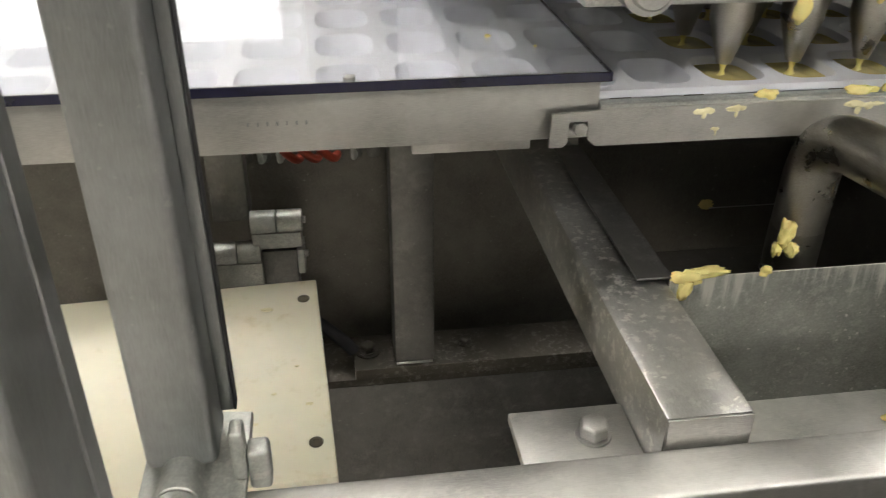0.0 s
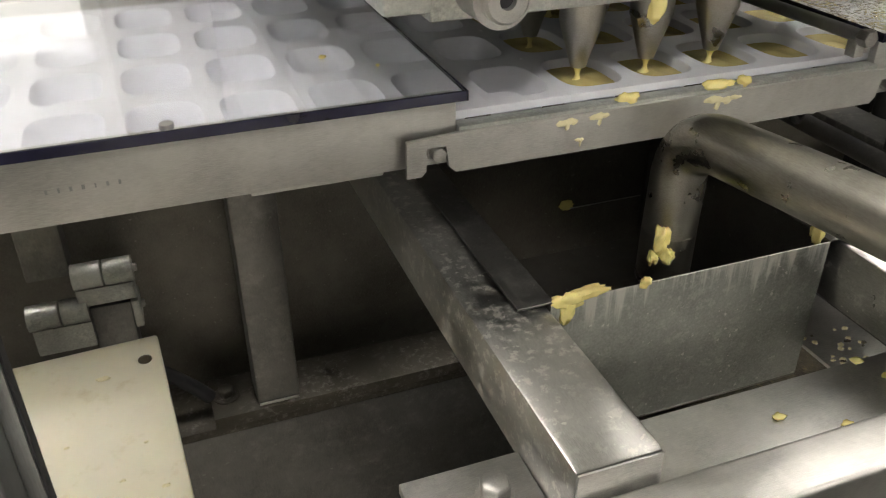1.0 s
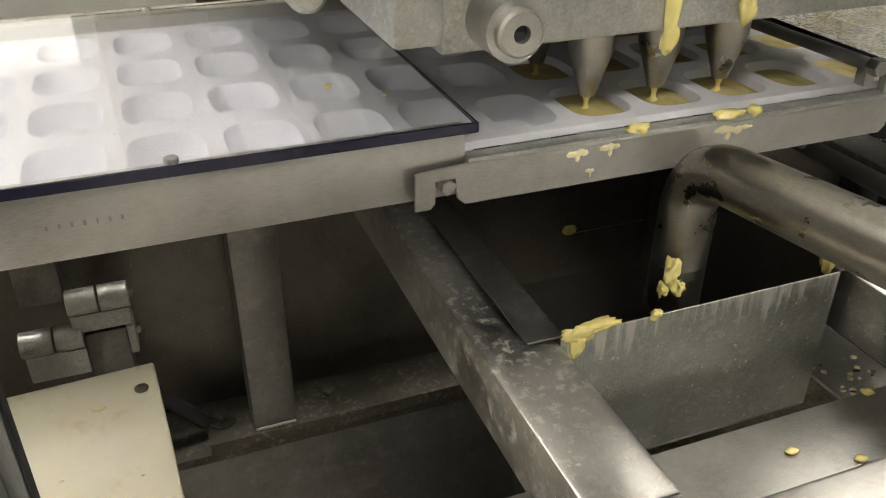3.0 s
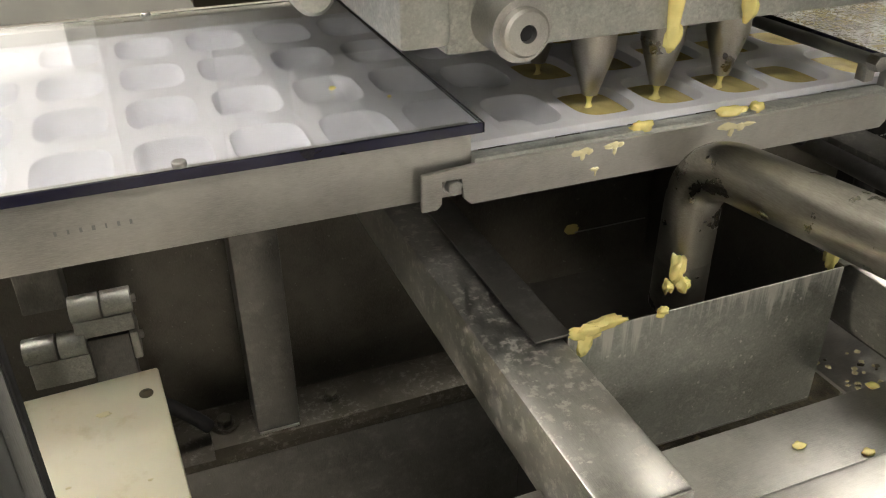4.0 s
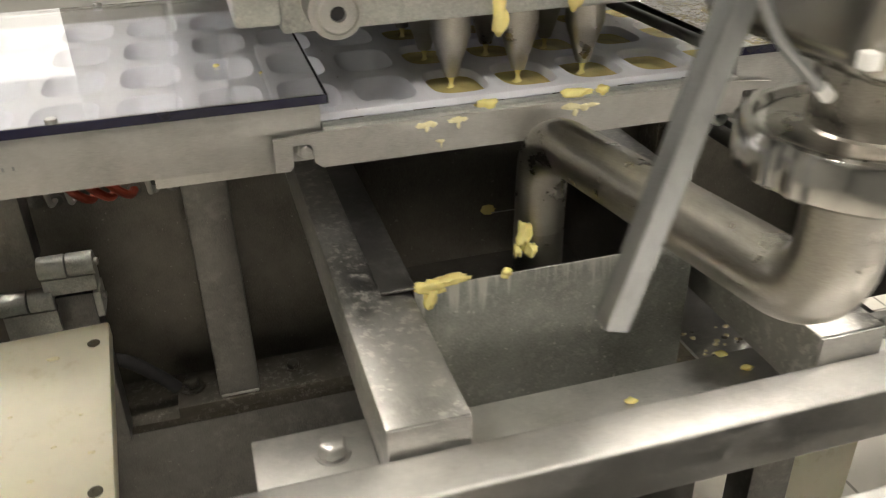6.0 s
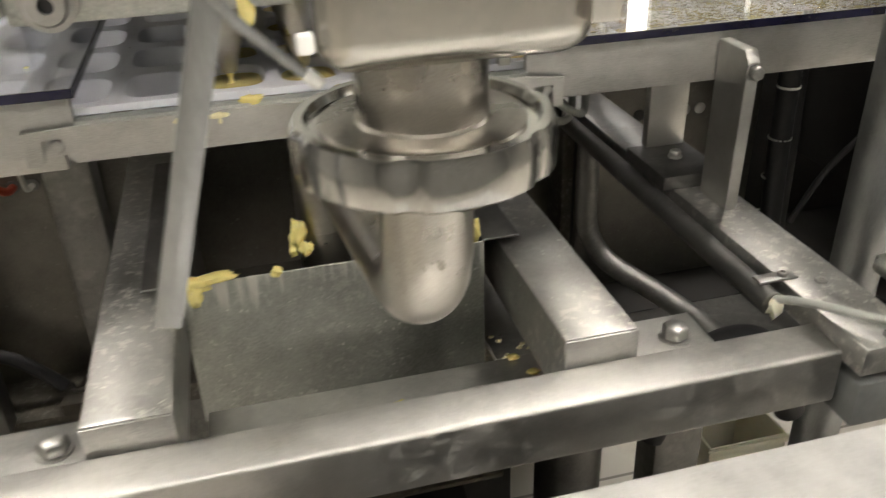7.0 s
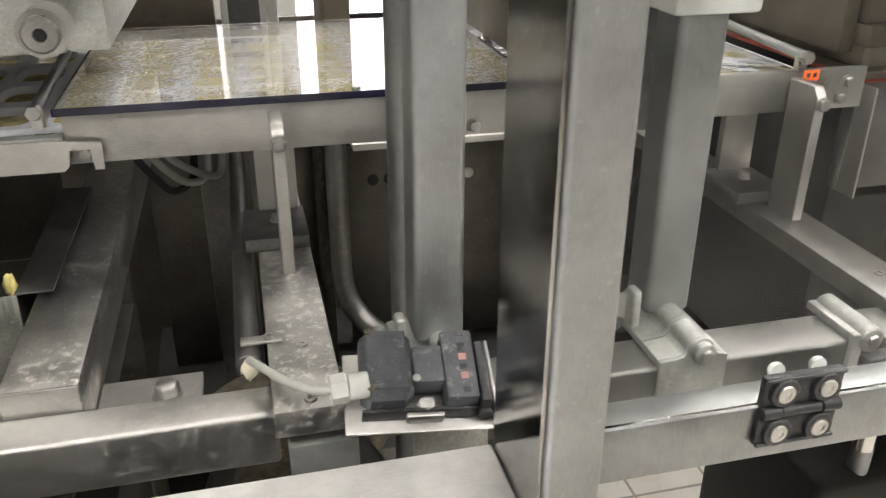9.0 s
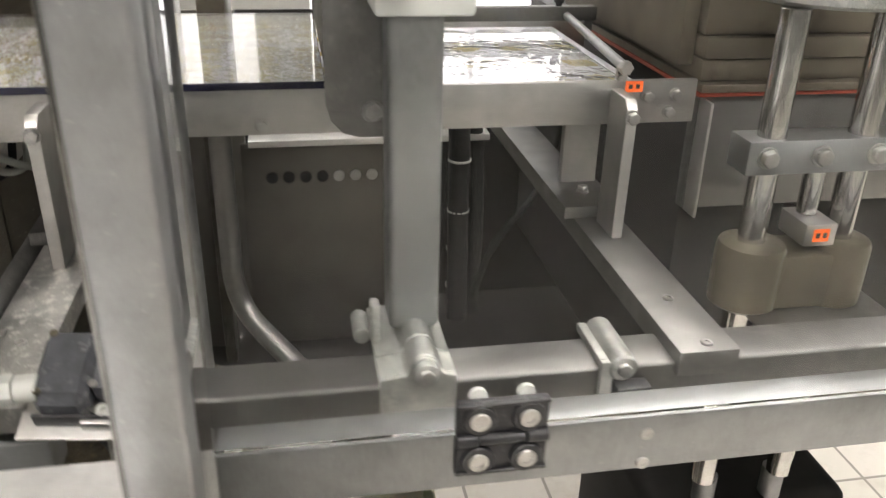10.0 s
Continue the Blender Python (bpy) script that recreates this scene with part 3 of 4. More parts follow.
for i, (x, y, z, w, d, h) in enumerate(((0.305, 0.5485, 1.027, 0.014, 0.004, 0.007), (0.322, 0.550, 1.030, 0.016, 0.005, 0.004), (0.303, 0.5475, 1.016, 0.006, 0.003, 0.010), (0.372, 0.5485, 1.028, 0.005, 0.003, 0.005), (0.548, 0.56, 1.032, 0.005, 0.006, 0.012), (0.451, 0.8212, 0.945, 0.008, 0.0008, 0.006), (0.394, 0.566, 1.052, 0.007, 0.006, 0.012), (0.399, 0.563, 1.038, 0.005, 0.005, 0.007), (0.389, 0.568, 1.035, 0.004, 0.005, 0.006))):
    solo("batter_lump", blob((x, y, z), (w, d, h), 11 + i, 0.6), BATTER, (x, y, z - h), "thick yellow batter lump stuck to the tray", "batter lump", "batter lumps")

front = thing("frame_beam", (0.3, 0.35, 0.95), "long horizontal steel frame tube below the conveyor", "frame beam", "frame beams")
part("tube", box(-0.75, 0.777, 0.349, 0.390, 0.951, 1.000, 0.004, 3), FRAME, front)
right = thing("frame_beam", (1.5, 0.35, 0.95), "long horizontal steel frame tube behind the guard door", "frame beam", "frame beams")
part("tube", box(0.925, 2.3, 0.335, 0.385, 0.951, 1.002, 0.004, 3), SHEET, right)

shelf = solo("base_plate", box(0.30, 0.605, 0.3905, 0.502, 0.926, 0.931, 0.001), FRAME, (0.45, 0.45, 0.926), "flat steel shelf plate with batter crumbs", "shelf plate")
for i, (x, y) in enumerate(((0.455, 0.466), (0.575, 0.475), (0.50, 0.44), (0.565, 0.50), (0.58, 0.43))):
    solo("batter_crumb", blob((x, y, 0.9325), (0.006, 0.004, 0.0018), 31 + i, 0.5, 2), BATTER, (x, y, 0.931), "small dried yellow batter crumb", "batter crumb", "batter crumbs")


def mount(x0, x1, bx):
    p = thing("mounting_plate", ((x0 + x1) / 2, 0.43, 0.960), "bare steel mounting plate with a hexagon bolt", "mounting plate", "mounting plates")
    part("plate", box(x0, x1, 0.392, 0.470, 0.962, 0.970, 0.001), FRAME, p)
    part("bolt", hexbolt((bx, 0.439, 0.970), 0.019, 0.011), BOLT, p, "large hexagon bolt")


mount(0.142, 0.2285, 0.198)
mount(0.629, 0.715, 0.686)


# ---------------------------------------------------------------- brackets and cross bars
def bracket(x):
    """A cross bar with a foot block and an upright arm bolted to the rail."""
    bar = thing("cross_bar", (x - 0.005, 0.33, 0.991), "flat steel cross bar bolted to the frame", "cross bar", "cross bars")
    part("bar", box(x - 0.028, x + 0.027, 0.328, 1.05, 0.991, 1.015, 0.0015), BEAM if x < 1 else SHEET, bar)
    for y in (0.340, 0.420):
        part("screw", socket_screw((x + 0.001, y, 1.015), 0.005, 0.002, "z"), BOLT, bar)
    part("stud", rod((x - 0.001, 0.355, 0.976), (x - 0.001, 0.355, 0.9908), 0.005, 16), BOLT, bar)
    part("foot", box(x - 0.019, x + 0.036, 0.3345 if x < 1 else 0.326, 0.3735 if x < 1 else 0.3346, 0.935 if x < 1 else 0.962, 0.976, 0.003), FOOTGREY, bar, "dull grey foot block")
    arm = thing("rail_bracket", (x, 0.6, 1.015), "upright steel bracket arm bolted to the conveyor rail", "bracket", "rail brackets")
    out = [(0.556, 1.0155), (0.604, 1.0155), (0.604, 1.170), (0.562, 1.170), (0.554, 1.160)]
    plate = turned(prism(out, -0.006, 0.006, 0.0008), Matrix(((0, 1, 0, x + 0.001), (1, 0, 0, 0), (0, 0, 1, 0), (0, 0, 0, 1))))
    part("arm", plate, RAIL, arm)
    part("bolt", hexbolt((x + 0.001, 0.5545, 1.152), 0.012, 0.007, "-y"), BOLT, arm, "bright hexagon bolt")
    foot = thing("foot_block", (x, 0.65, 1.016), "small steel foot block with a bolt", "foot block", "foot blocks")
    part("block", box(x - 0.040, x + 0.027, 0.614, 0.70, 1.0155, 1.030, 0.001), SHEET, foot)
    part("upright", box(x - 0.022, x + 0.022, 0.690, 0.702, 1.0305, 1.130, 0.001), RAIL, foot)
    part("bolt", hexbolt((x - 0.004, 0.660, 1.030), 0.011, 0.006), BOLT, foot)


bracket(0.802)
bracket(1.376)

roller = thing("roller_rod", (0.757, 0.43, 0.99), "long round dull steel rod beside the cross bar", "rod")
part("rod", rod((0.757, 0.415, 1.004), (0.757, 1.0, 1.004), 0.0105), SHEET, roller)
part("worn_end", blob((0.757, 0.412, 1.003), (0.007, 0.006, 0.009), 64, 0.7, 2), CREAM, roller, "torn white plastic end")
part("clip", box(0.752, 0.787, 0.428, 0.440, 1.0155, 1.018, 0.0006), BOLT, roller, "bent fixing clip")
part("screw", socket_screw((0.776, 0.434, 1.018), 0.0045, 0.003, "z"), BOLT, roller)

# ---------------------------------------------------------------- depositor head
head = thing("depositor_head", (0.42, 0.58, 1.236), "cast aluminium depositor head with steel nozzles over the moulds", "depositor head")
part("body", joined(box(0.21, 0.63, 0.590, 0.95, 1.236, 1.42, 0.003)), CAST, head, "scuffed cast body with batter smears")
# Unseen blocks added so the clear cover reflects less brightness beside the head.
part("side_housing", box(0.115, 0.1765, 0.66, 1.25, 1.285, 2.15, 0.003), OVEN, head, "unseen dark block beside the head")
part("rear_housing", box(0.0, 0.1147, 1.05, 1.25, 1.19, 2.15, 0.003), OVEN, head, "unseen dark block behind the head")
part("upper_body", box(0.177, 0.70, 0.62, 1.02, 1.4205, 2.15, 0.006), CAST, head, "tall unseen block above the head")
part("end_block", box(0.177, 0.2105, 0.583, 0.95, 1.244, 1.42, 0.004), CAST, head)
part("end_block", box(0.6305, 0.668, 0.583, 0.95, 1.239, 1.42, 0.004), CAST, head)
for x, y, z in ((0.2455, 0.549, 1.257), (0.627, 0.512, 1.267)):
    part("shaft_end", joined(lathe([(0.0195, 0), (0.0195, 0.035)], 36, (x, y + 0.008, z), "y"), lathe([(0.0055, 0.006), (0.0055, 0), (0.013, 0), (0.0148, 0.002), (0.0148, 0.010)], 36, (x, y, z), "y", False)), BOLT, head, "bright turned shaft end with threaded bore")
    # black disc stands in for the shade inside the bore
    part("bore", lathe([(0.0055, 0), (0.0055, 0.001)], 24, (x, y + 0.005, z), "y"), BLACK, head)
part("side_fitting", lathe([(0.010, 0), (0.013, 0.004), (0.013, 0.04)], 24, (0.132, 0.60, 1.279), "y"), CAST, head)
NOZX = [FIRST - 0.003 + 0.0625 * k for k in range(3)]
for i in range(4):
    for x in NOZX:
        y = 0.658 + ROWP * i
        part("nozzle", lathe([(0.0045, 1.169), (0.0062, 1.1695), (0.0165, 1.203), (0.0175, 1.206), (0.0175, 1.2355)], 28, (x, y, 0)), PIPE, head, "tapered steel nozzle")
        if x < 0.55:
            solo("batter_stream", turned(lathe([(0.0055, 1.1575), (0.0028, 1.1595), (0.0018, 1.163), (0.0026, 1.1665), (0.0036, 1.1688)], 14, (x, y, 0)), Matrix()), BATTER, (x, y, 1.1575), "thin stream of yellow batter falling from a nozzle", "batter", "batter streams")
for i, (x, l) in enumerate(((0.377, 0.018), (0.439, 0.004), (0.505, -0.012))):
    d = joined(blob((x, 0.5885, 1.262 - l * 0.35), (0.006, 0.004, 0.022 + l * 0.5), 51 + i, 0.3), blob((x + 0.001, 0.589, 1.250 - l), (0.0065, 0.005, 0.012), 57 + i, 0.3))
    solo("batter_drip", d, BATTER, (x, 0.588, 1.24), "long yellow batter drip hanging from the head", "batter drip", "batter drips")

# ---------------------------------------------------------------- feed pipe, union and hopper
pipe = thing("feed_pipe", (0.443, 0.285, 1.2), "bent stainless feed pipe from the union into the tray", "pipe")
part("pipe", sweep([(0.4415, 0.270, 1.2315), (0.4405, 0.270, 1.156), (0.418, 0.588, 1.133), (0.4175, 0.590, 1.045)], 0.0222, 36, 16, 0.070), PIPE, pipe)
part("spout", lathe([(0.020, 0), (0.0225, 0.0005), (0.0225, 0.048)], 32, (0.4175, 0.590, 0.998)), PIPE, pipe, "plain spout with a weld line")
union = thing("pipe_union", (0.443, 0.285, 1.2), "polished stainless screwed pipe union with slotted ring nut", "pipe union")
def ring_nut(at, n=120):
    """A ring with six rounded slots round its rim."""
    bm = lathe([(0.030, 1.222), (0.056, 1.222), (0.0592, 1.2245), (0.0592, 1.2405), (0.0570, 1.2455), (0.0525, 1.2455), (0.0505, 1.2415), (0.030, 1.2410)], n, (0, 0, 0), "z", False)
    for v in bm.verts:
        r = math.hypot(v.co.x, v.co.y)
        turn = math.degrees(math.atan2(v.co.y, v.co.x)) - 12
        off = abs((turn + 30) % 60 - 30)
        if r > 0.0535 and off < 6:
            k = 1 - 0.032 * (1 - (off / 6) ** 4)
            v.co.x, v.co.y = v.co.x * k, v.co.y * k
    return turned(bm, Matrix.Translation(at))


part("ring_nut", ring_nut((0.4415, 0.270, 0.010)), POLISHED, union)
part("liner", lathe([(0.029, 1.2512), (0.046, 1.2512), (0.046, 1.2532), (0.044, 1.2538), (0.0305, 1.2538), (0.0292, 1.2550), (0.0290, 1.286)], 56, (0.4415, 0.270, 0), "z", False), PIPE, union)
hopper = thing("hopper", (0.445, 0.285, 1.282), "rounded stainless hopper above the pipe union", "hopper")
part("vessel", box(0.394, 0.503, 0.222, 0.355, 1.286, 1.62, 0.014, 5), HOPPER, hopper)
part("flange", box(0.495, 0.508, 0.217, 0.360, 1.30, 1.62, 0.002), HOPPER, hopper)
part("lever", sweep([(0.345, 0.252, 1.345), (0.366, 0.251, 1.306), (0.391, 0.250, 1.283)], 0.0024, 14, 6, 0.01), TUBE, hopper, "thin bent lever rod")
part("lever_tip", rod((0.391, 0.250, 1.2835), (0.397, 0.250, 1.2775), 0.0030, 16), WALL, hopper, "white lever tip")
part("corner_lug", box(0.3875, 0.3938, 0.224, 0.231, 1.297, 1.304, 0.001), WALL, hopper, "white square lug")
stir = thing("control_rod", (0.318, 0.273, 1.166), "slanted square steel rod with a bright end", "rod")
part("rod", turned(box(-0.0062, 0.0062, -0.0062, 0.0062, 0, 0.42, 0.001), Matrix.Translation((0.318, 0.270, 1.1685)) @ pose(0, 0, 0, 0, 16, 0)), TUBE, stir)

# ---------------------------------------------------------------- guard posts
def post(x, label, side=-1):
    p = thing("guard_post", (x, 0.41, 1.0), label, "guard post", "guard posts")
    part("tube", box(x - 0.0215, x + 0.0215, 0.393, 0.436, 1.018, 1.55, 0.006, 4), TUBE, p)
    hump = [(x + 0.0125 * math.cos(math.radians(a)), 1.0165 + 0.0125 * math.sin(math.radians(a))) for a in range(0, 181, 15)]
    saddle = [(x - 0.037, 0.950), (x + 0.026, 0.950), (x + 0.026, 1.010), (x + 0.016, 1.0125)] + hump + [(x - 0.016, 1.0125), (x - 0.037, 1.010)]
    if side > 0:
        saddle = [(2 * x - a, b) for a, b in saddle]
    part("clamp_front", prism(saddle, 0.3305, 0.3345, 0.0008), CAST, p, "cast clamp face")
    top = [(a, max(b, 1.0028)) for a, b in saddle]
    part("clamp_cap", prism(top, 0.335, 0.366, 0.0008), CAST, p, "cast clamp block")
    part("clamp_back", prism(top, 0.3675, 0.4505, 0.0008), CAST, p, "cast clamp block")
    part("barrel", lathe([(0.0085, 0), (0.0100, 0.001), (0.0100, 0.008)], 24, (x, 0.3225, 1.0165), "y"), CAST, p)
    part("ear", box(*sorted((x + side * 0.0385, x + side * 0.030)), 0.386, 0.402, 1.0105, 1.048, 0.003, 3), CAST, p, "upright cast lug")
    if side < 0:
        part("barrel", lathe([(0.0065, 0), (0.0075, 0.001), (0.0075, 0.035), (0.0065, 0.036)], 24, (x + side * 0.0450, 0.40, 1.010), "y"), CAST, p)
    else:
        part("ear_block", box(x + 0.0387, x + 0.052, 0.388, 0.404, 1.000, 1.030, 0.003, 3), CAST, p, "cast clamp block")
    part("screw", hexbolt((x, 0.3225, 1.0165), 0.011, 0.004, "-y", False), BOLT, p)
    return p


column = thing("guard_column", (0.921, 0.512, 0.0), "round brushed steel guard column in front of the conveyor rail", "guard column")
part("tube", rod((0.921, 0.512, 0.0), (0.921, 0.512, 1.75), 0.0235, 36), TUBE, column)
post(0.918, "square steel guard post clamped to the frame")
post(1.130, "square steel guard post clamped to the frame behind the clear door")
left_post = post(-0.076, "square steel guard post clamped to the frame beside the conveyor", 1)
part("seal_strip", box(-0.0543, -0.0465, 0.424, 0.434, 1.035, 1.55, 0.0008), TUBE, left_post, "dull seal strip beside the tube")
part("seal_edge", box(-0.0463, -0.0448, 0.424, 0.434, 1.035, 1.55, 0.0003), RUBBER, left_post, "thin dark edge of the seal")

# ---------------------------------------------------------------- guard door
door = thing("guard_door", (1.4, 0.22, 0.95), "steel framed guard door with a clear polycarbonate pane", "guard door")
part("stile", box(0.9305, 0.9685, 0.172, 0.212, 0.60, 1.75, 0.004, 3), TUBE, door)
part("side_plate", box(0.9275, 0.9303, 0.176, 0.2655, 0.60, 1.75, 0.0006, 1), MIRROR, door, "dark mirror-like side plate")
part("bottom_rail", box(0.9687, 2.2, 0.2635, 0.300, 0.951, 1.003, 0.003), TUBE, door)
pane = part("pane", box(0.9687, 2.2, 0.266, 0.271, 1.0035, 1.75, 0.0005, 1), DOORGLASS, door)
pane.visible_shadow = False
hinge = thing("black_hinge", (1.176, 0.26, 0.97), "black plastic door hinge with four steel screws", "hinge")
for name, z0, z1, zs in (("upper_leaf", 1.0065, 1.0345, 1.0205), ("lower_leaf", 0.9710, 0.9985, 0.9835)):
    leaf = part(name, joined(box(1.141, 1.211, 0.2565, 0.2632, z0, z1, 0.0015), box(1.141, 1.211, 0.2535, 0.2566, z1 - 0.003 if zs > 1 else z0, z1 if zs > 1 else z0 + 0.003, 0.0006, 1), *[lathe([(0.0118, -0.0040), (0.0125, -0.0032), (0.0128, 0)], 28, (x, 0.2566, zs), "y") for x in (1.158, 1.195)]), BLACK, hinge)
    for x in (1.158, 1.195):
        part("screw", socket_screw((x, 0.2527, zs), 0.0078, 0.0018), BOLT, leaf)
for x0, x1, w in ((1.141, 1.1575, 0.0058), (1.158, 1.1935, 0.0050), (1.194, 1.211, 0.0058)):
    part("knuckle", rod((x0, 0.256, 1.0025), (x1, 0.256, 1.0025), w), BLACK, hinge)
for x in (1.160, 1.197):
    part("cap_nut", lathe([(0.0068, 0), (0.0068, 0.004), (0.005, 0.0065), (0.002, 0.0075)], 20, (x, 0.2712, 1.0300), "y"), GREYPLASTIC, hinge, "pale cap nut behind the pane")
for z in (0.9865, 0.958):
    solo("door_screw", socket_screw((1.2945, 0.2635, z), 0.0055, 0.002), BOLT, (1.2945, 0.263, z), "small countersunk screw in the door rail", "screw", "door rail screws")

door_left = thing("guard_door", (-0.3, 0.22, 0.95), "steel framed guard door standing beside the conveyor", "guard door")
part("stile", box(-0.094, -0.054, 0.172, 0.212, 0.60, 1.75, 0.004, 3), TUBE, door_left)
part("side_plate", box(-0.0585, -0.0545, 0.2125, 0.2240, 0.60, 1.75, 0.0006, 1), TUBE, door_left)

table = thing("work_table", (0.6, 0.1, 1.0), "smooth stainless work surface with soft reflections", "table")
part("top", box(0.30, 0.927, -0.40, 0.268, 0.985, 1.0065, 0.003, 3), TABLE, table)
part("body", box(0.33, 0.92, -0.38, 0.22, 0.0, 0.9845, 0.003), SHEET, table)

# ---------------------------------------------------------------- safety switch
sw = thing("safety_switch", (0.88, 0.32, 0.99), "dusty black safety switch on a bent plate with a grey cable", "safety switch")
SLOPE = Matrix.Translation((0.882, 0.300, 1.032)) @ pose(0, 0, 0, 24, 3, -5)
part("plate", turned(joined(box(-0.056, 0.0600, -0.012, 0.060, -0.034, -0.031, 0.0012), box(0.0572, 0.0600, -0.011, 0.058, -0.0308, -0.014, 0.001)), SLOPE), RAIL, sw, "light bent mounting plate")
body = part("body", turned(box(-0.044, -0.004, 0.002, 0.064, -0.0305, 0.0, 0.007, 1), SLOPE), DUSTY, sw, "dusty black housing")
part("lid", turned(box(-0.0395, -0.0085, 0.0065, 0.0595, 0.0002, 0.0026, 0.0012, 1), SLOPE), DUSTY, body, "dusty screwed lid")
for u, v in ((-0.037, 0.008), (-0.037, 0.058)):
    part("screw", turned(socket_screw((u, v, 0.0027), 0.003, 0.0010, "z"), SLOPE), BRONZE, body)
head_block = part("head", turned(joined(box(-0.0035, 0.0205, 0.015, 0.049, -0.0305, -0.0035, 0.003, 2), box(0.0200, 0.0455, 0.000, 0.062, -0.0305, -0.0030, 0.003, 2)), SLOPE), DUSTY, sw, "dusty black actuator head")
PINK = coat("faded_red_plastic", (0.34, 0.17, 0.15), 0.5, 0.15, 30)
# Black plates stand in for the shade inside the slots.
for v, h, m in ((0.055, 0.005, BLACK), (0.041, 0.008, BLACK), (0.033, 0.006, PINK), (0.0245, 0.005, BLACK), (0.016, 0.006, PINK), (0.004, 0.005, BLACK)):
    part("slot", turned(box(0.0325, 0.0385, v, v + h, -0.0030, -0.0026, 0.0001, 1), SLOPE), m, head_block, "faded red indicator" if m is PINK else "black plate for the dark inside of a slot")
part("channel", turned(box(0.0460, 0.0540, -0.004, 0.050, -0.0305, -0.0020, 0.002), SLOPE), BLACK, sw, "black side channel")
part("channel_end", turned(lathe([(0.0055, 0), (0.0062, 0.0006), (0.0062, 0.0030)], 24, (0.0500, -0.0072, -0.0200), "y"), SLOPE), BLACK, sw, "round black plug")
# black block in place of the shaded hollow under the switch
part("cavity", turned(box(-0.0435, 0.0455, -0.0022, 0.0010, -0.0303, -0.016, 0.001), SLOPE), BLACK, sw, "black block for the dark inside of the lower recess")
lug = part("lug", turned(box(-0.0100, 0.0190, -0.006, 0.0140, -0.0305, -0.019, 0.002), SLOPE), BOLT, sw, "worn metal latch")
part("screw", turned(socket_screw((0.006, 0.004, -0.0190), 0.0062, 0.003, "z"), SLOPE), GREYPLASTIC, lug)
part("screw", turned(socket_screw((-0.002, 0.0185, -0.0034), 0.0032, 0.0012, "z"), SLOPE), BOLT, sw)
gland = part("gland", rod((0.8165, 0.318, 1.036), (0.8295, 0.318, 1.037), 0.0115, 6), GREYPLASTIC, sw)
part("gland_nut", rod((0.8297, 0.318, 1.037), (0.845, 0.318, 1.037), 0.0100, 20), GREYPLASTIC, gland)
part("cable", sweep([(0.757, 0.418, 1.008), (0.766, 0.385, 1.023), (0.785, 0.345, 1.031), (0.804, 0.322, 1.035), (0.8175, 0.318, 1.036)], 0.0034, 12, 6, 0.02), CABLE, sw)

# ---------------------------------------------------------------- behind and below the conveyor
machine = thing("machine_body", (0.6, 1.1, 0.0), "dark steel machine body with panels, base and legs under the conveyor", "machine body")
part("rear_panel", box(-0.9, 0.56, 1.13, 1.14, 0.0, 1.12, 0.001), PANEL, machine, "dark stained panel")
hole_panel = part("hole_panel", box(0.94, 1.300, 1.23, 1.24, 0.5005, 0.9145, 0.001), PANEL, machine, "grey panel with a row of cable holes")
part("top_edge", box(0.955, 1.39, 1.205, 1.245, 0.916, 0.928, 0.001), TABLE, hole_panel, "bright folded top edge")
for k in range(7):
    part("grommet", lathe([(0.0085, 0), (0.0105, 0.001), (0.0105, 0.004), (0.006, 0.005), (0.006, 0.003)], 20, (0.992 + 0.0303 * k, 1.226, 0.850), "y"), RUBBER if k < 4 else BOLT, hole_panel)
part("rear_panel", box(0.30, 0.938, 1.40, 1.41, 0.0, 1.12, 0.001), PANEL, machine)
# Dark rear panel and base slabs hold the interior's shade in their colour.
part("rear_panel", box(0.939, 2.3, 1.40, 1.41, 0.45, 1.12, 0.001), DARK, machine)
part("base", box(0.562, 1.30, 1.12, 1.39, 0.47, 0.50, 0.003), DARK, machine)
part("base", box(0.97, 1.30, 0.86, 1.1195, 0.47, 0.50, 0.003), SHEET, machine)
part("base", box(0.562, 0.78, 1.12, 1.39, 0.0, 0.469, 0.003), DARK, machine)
# added slab, hides bright floor where the interior is in shade
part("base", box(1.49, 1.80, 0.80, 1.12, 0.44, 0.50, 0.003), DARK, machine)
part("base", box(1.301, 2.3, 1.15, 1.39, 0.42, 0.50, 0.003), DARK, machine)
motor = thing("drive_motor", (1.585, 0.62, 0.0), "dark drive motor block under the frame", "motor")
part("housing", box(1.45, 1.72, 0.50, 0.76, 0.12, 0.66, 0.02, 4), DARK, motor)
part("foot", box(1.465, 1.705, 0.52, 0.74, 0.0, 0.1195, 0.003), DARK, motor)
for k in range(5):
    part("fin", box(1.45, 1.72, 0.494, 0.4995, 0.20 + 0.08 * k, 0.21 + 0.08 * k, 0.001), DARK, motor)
part("lower_panel", box(-0.9, 0.555, 1.018, 1.028, 0.0, 0.555, 0.001), SHEET, machine, "grey lower panel")
sill = part("base_rail", box(-0.9, 0.555, 1.017, 1.129, 0.556, 0.570, 0.001), GRIMY, machine)
part("rail_plate", box(0.035, 0.5, 1.014, 1.10, 0.5705, 0.590, 0.001), GRIMY, sill)
part("bolt", joined(hexbolt((0.057, 1.059, 0.5925), 0.020, 0.011), lathe([(0.019, 0), (0.0195, 0.001), (0.019, 0.0024)], 32, (0.057, 1.059, 0.5901))), GRIMY, sill, "large grimy bolt on a wide washer")
part("bolt", hexbolt((0.212, 1.062, 0.590), 0.017, 0.009), GRIMY, sill)
rear_upright = part("upright", box(0.097, 0.157, 1.022, 1.08, 0.5905, 1.129, 0.003), SHEET, machine)
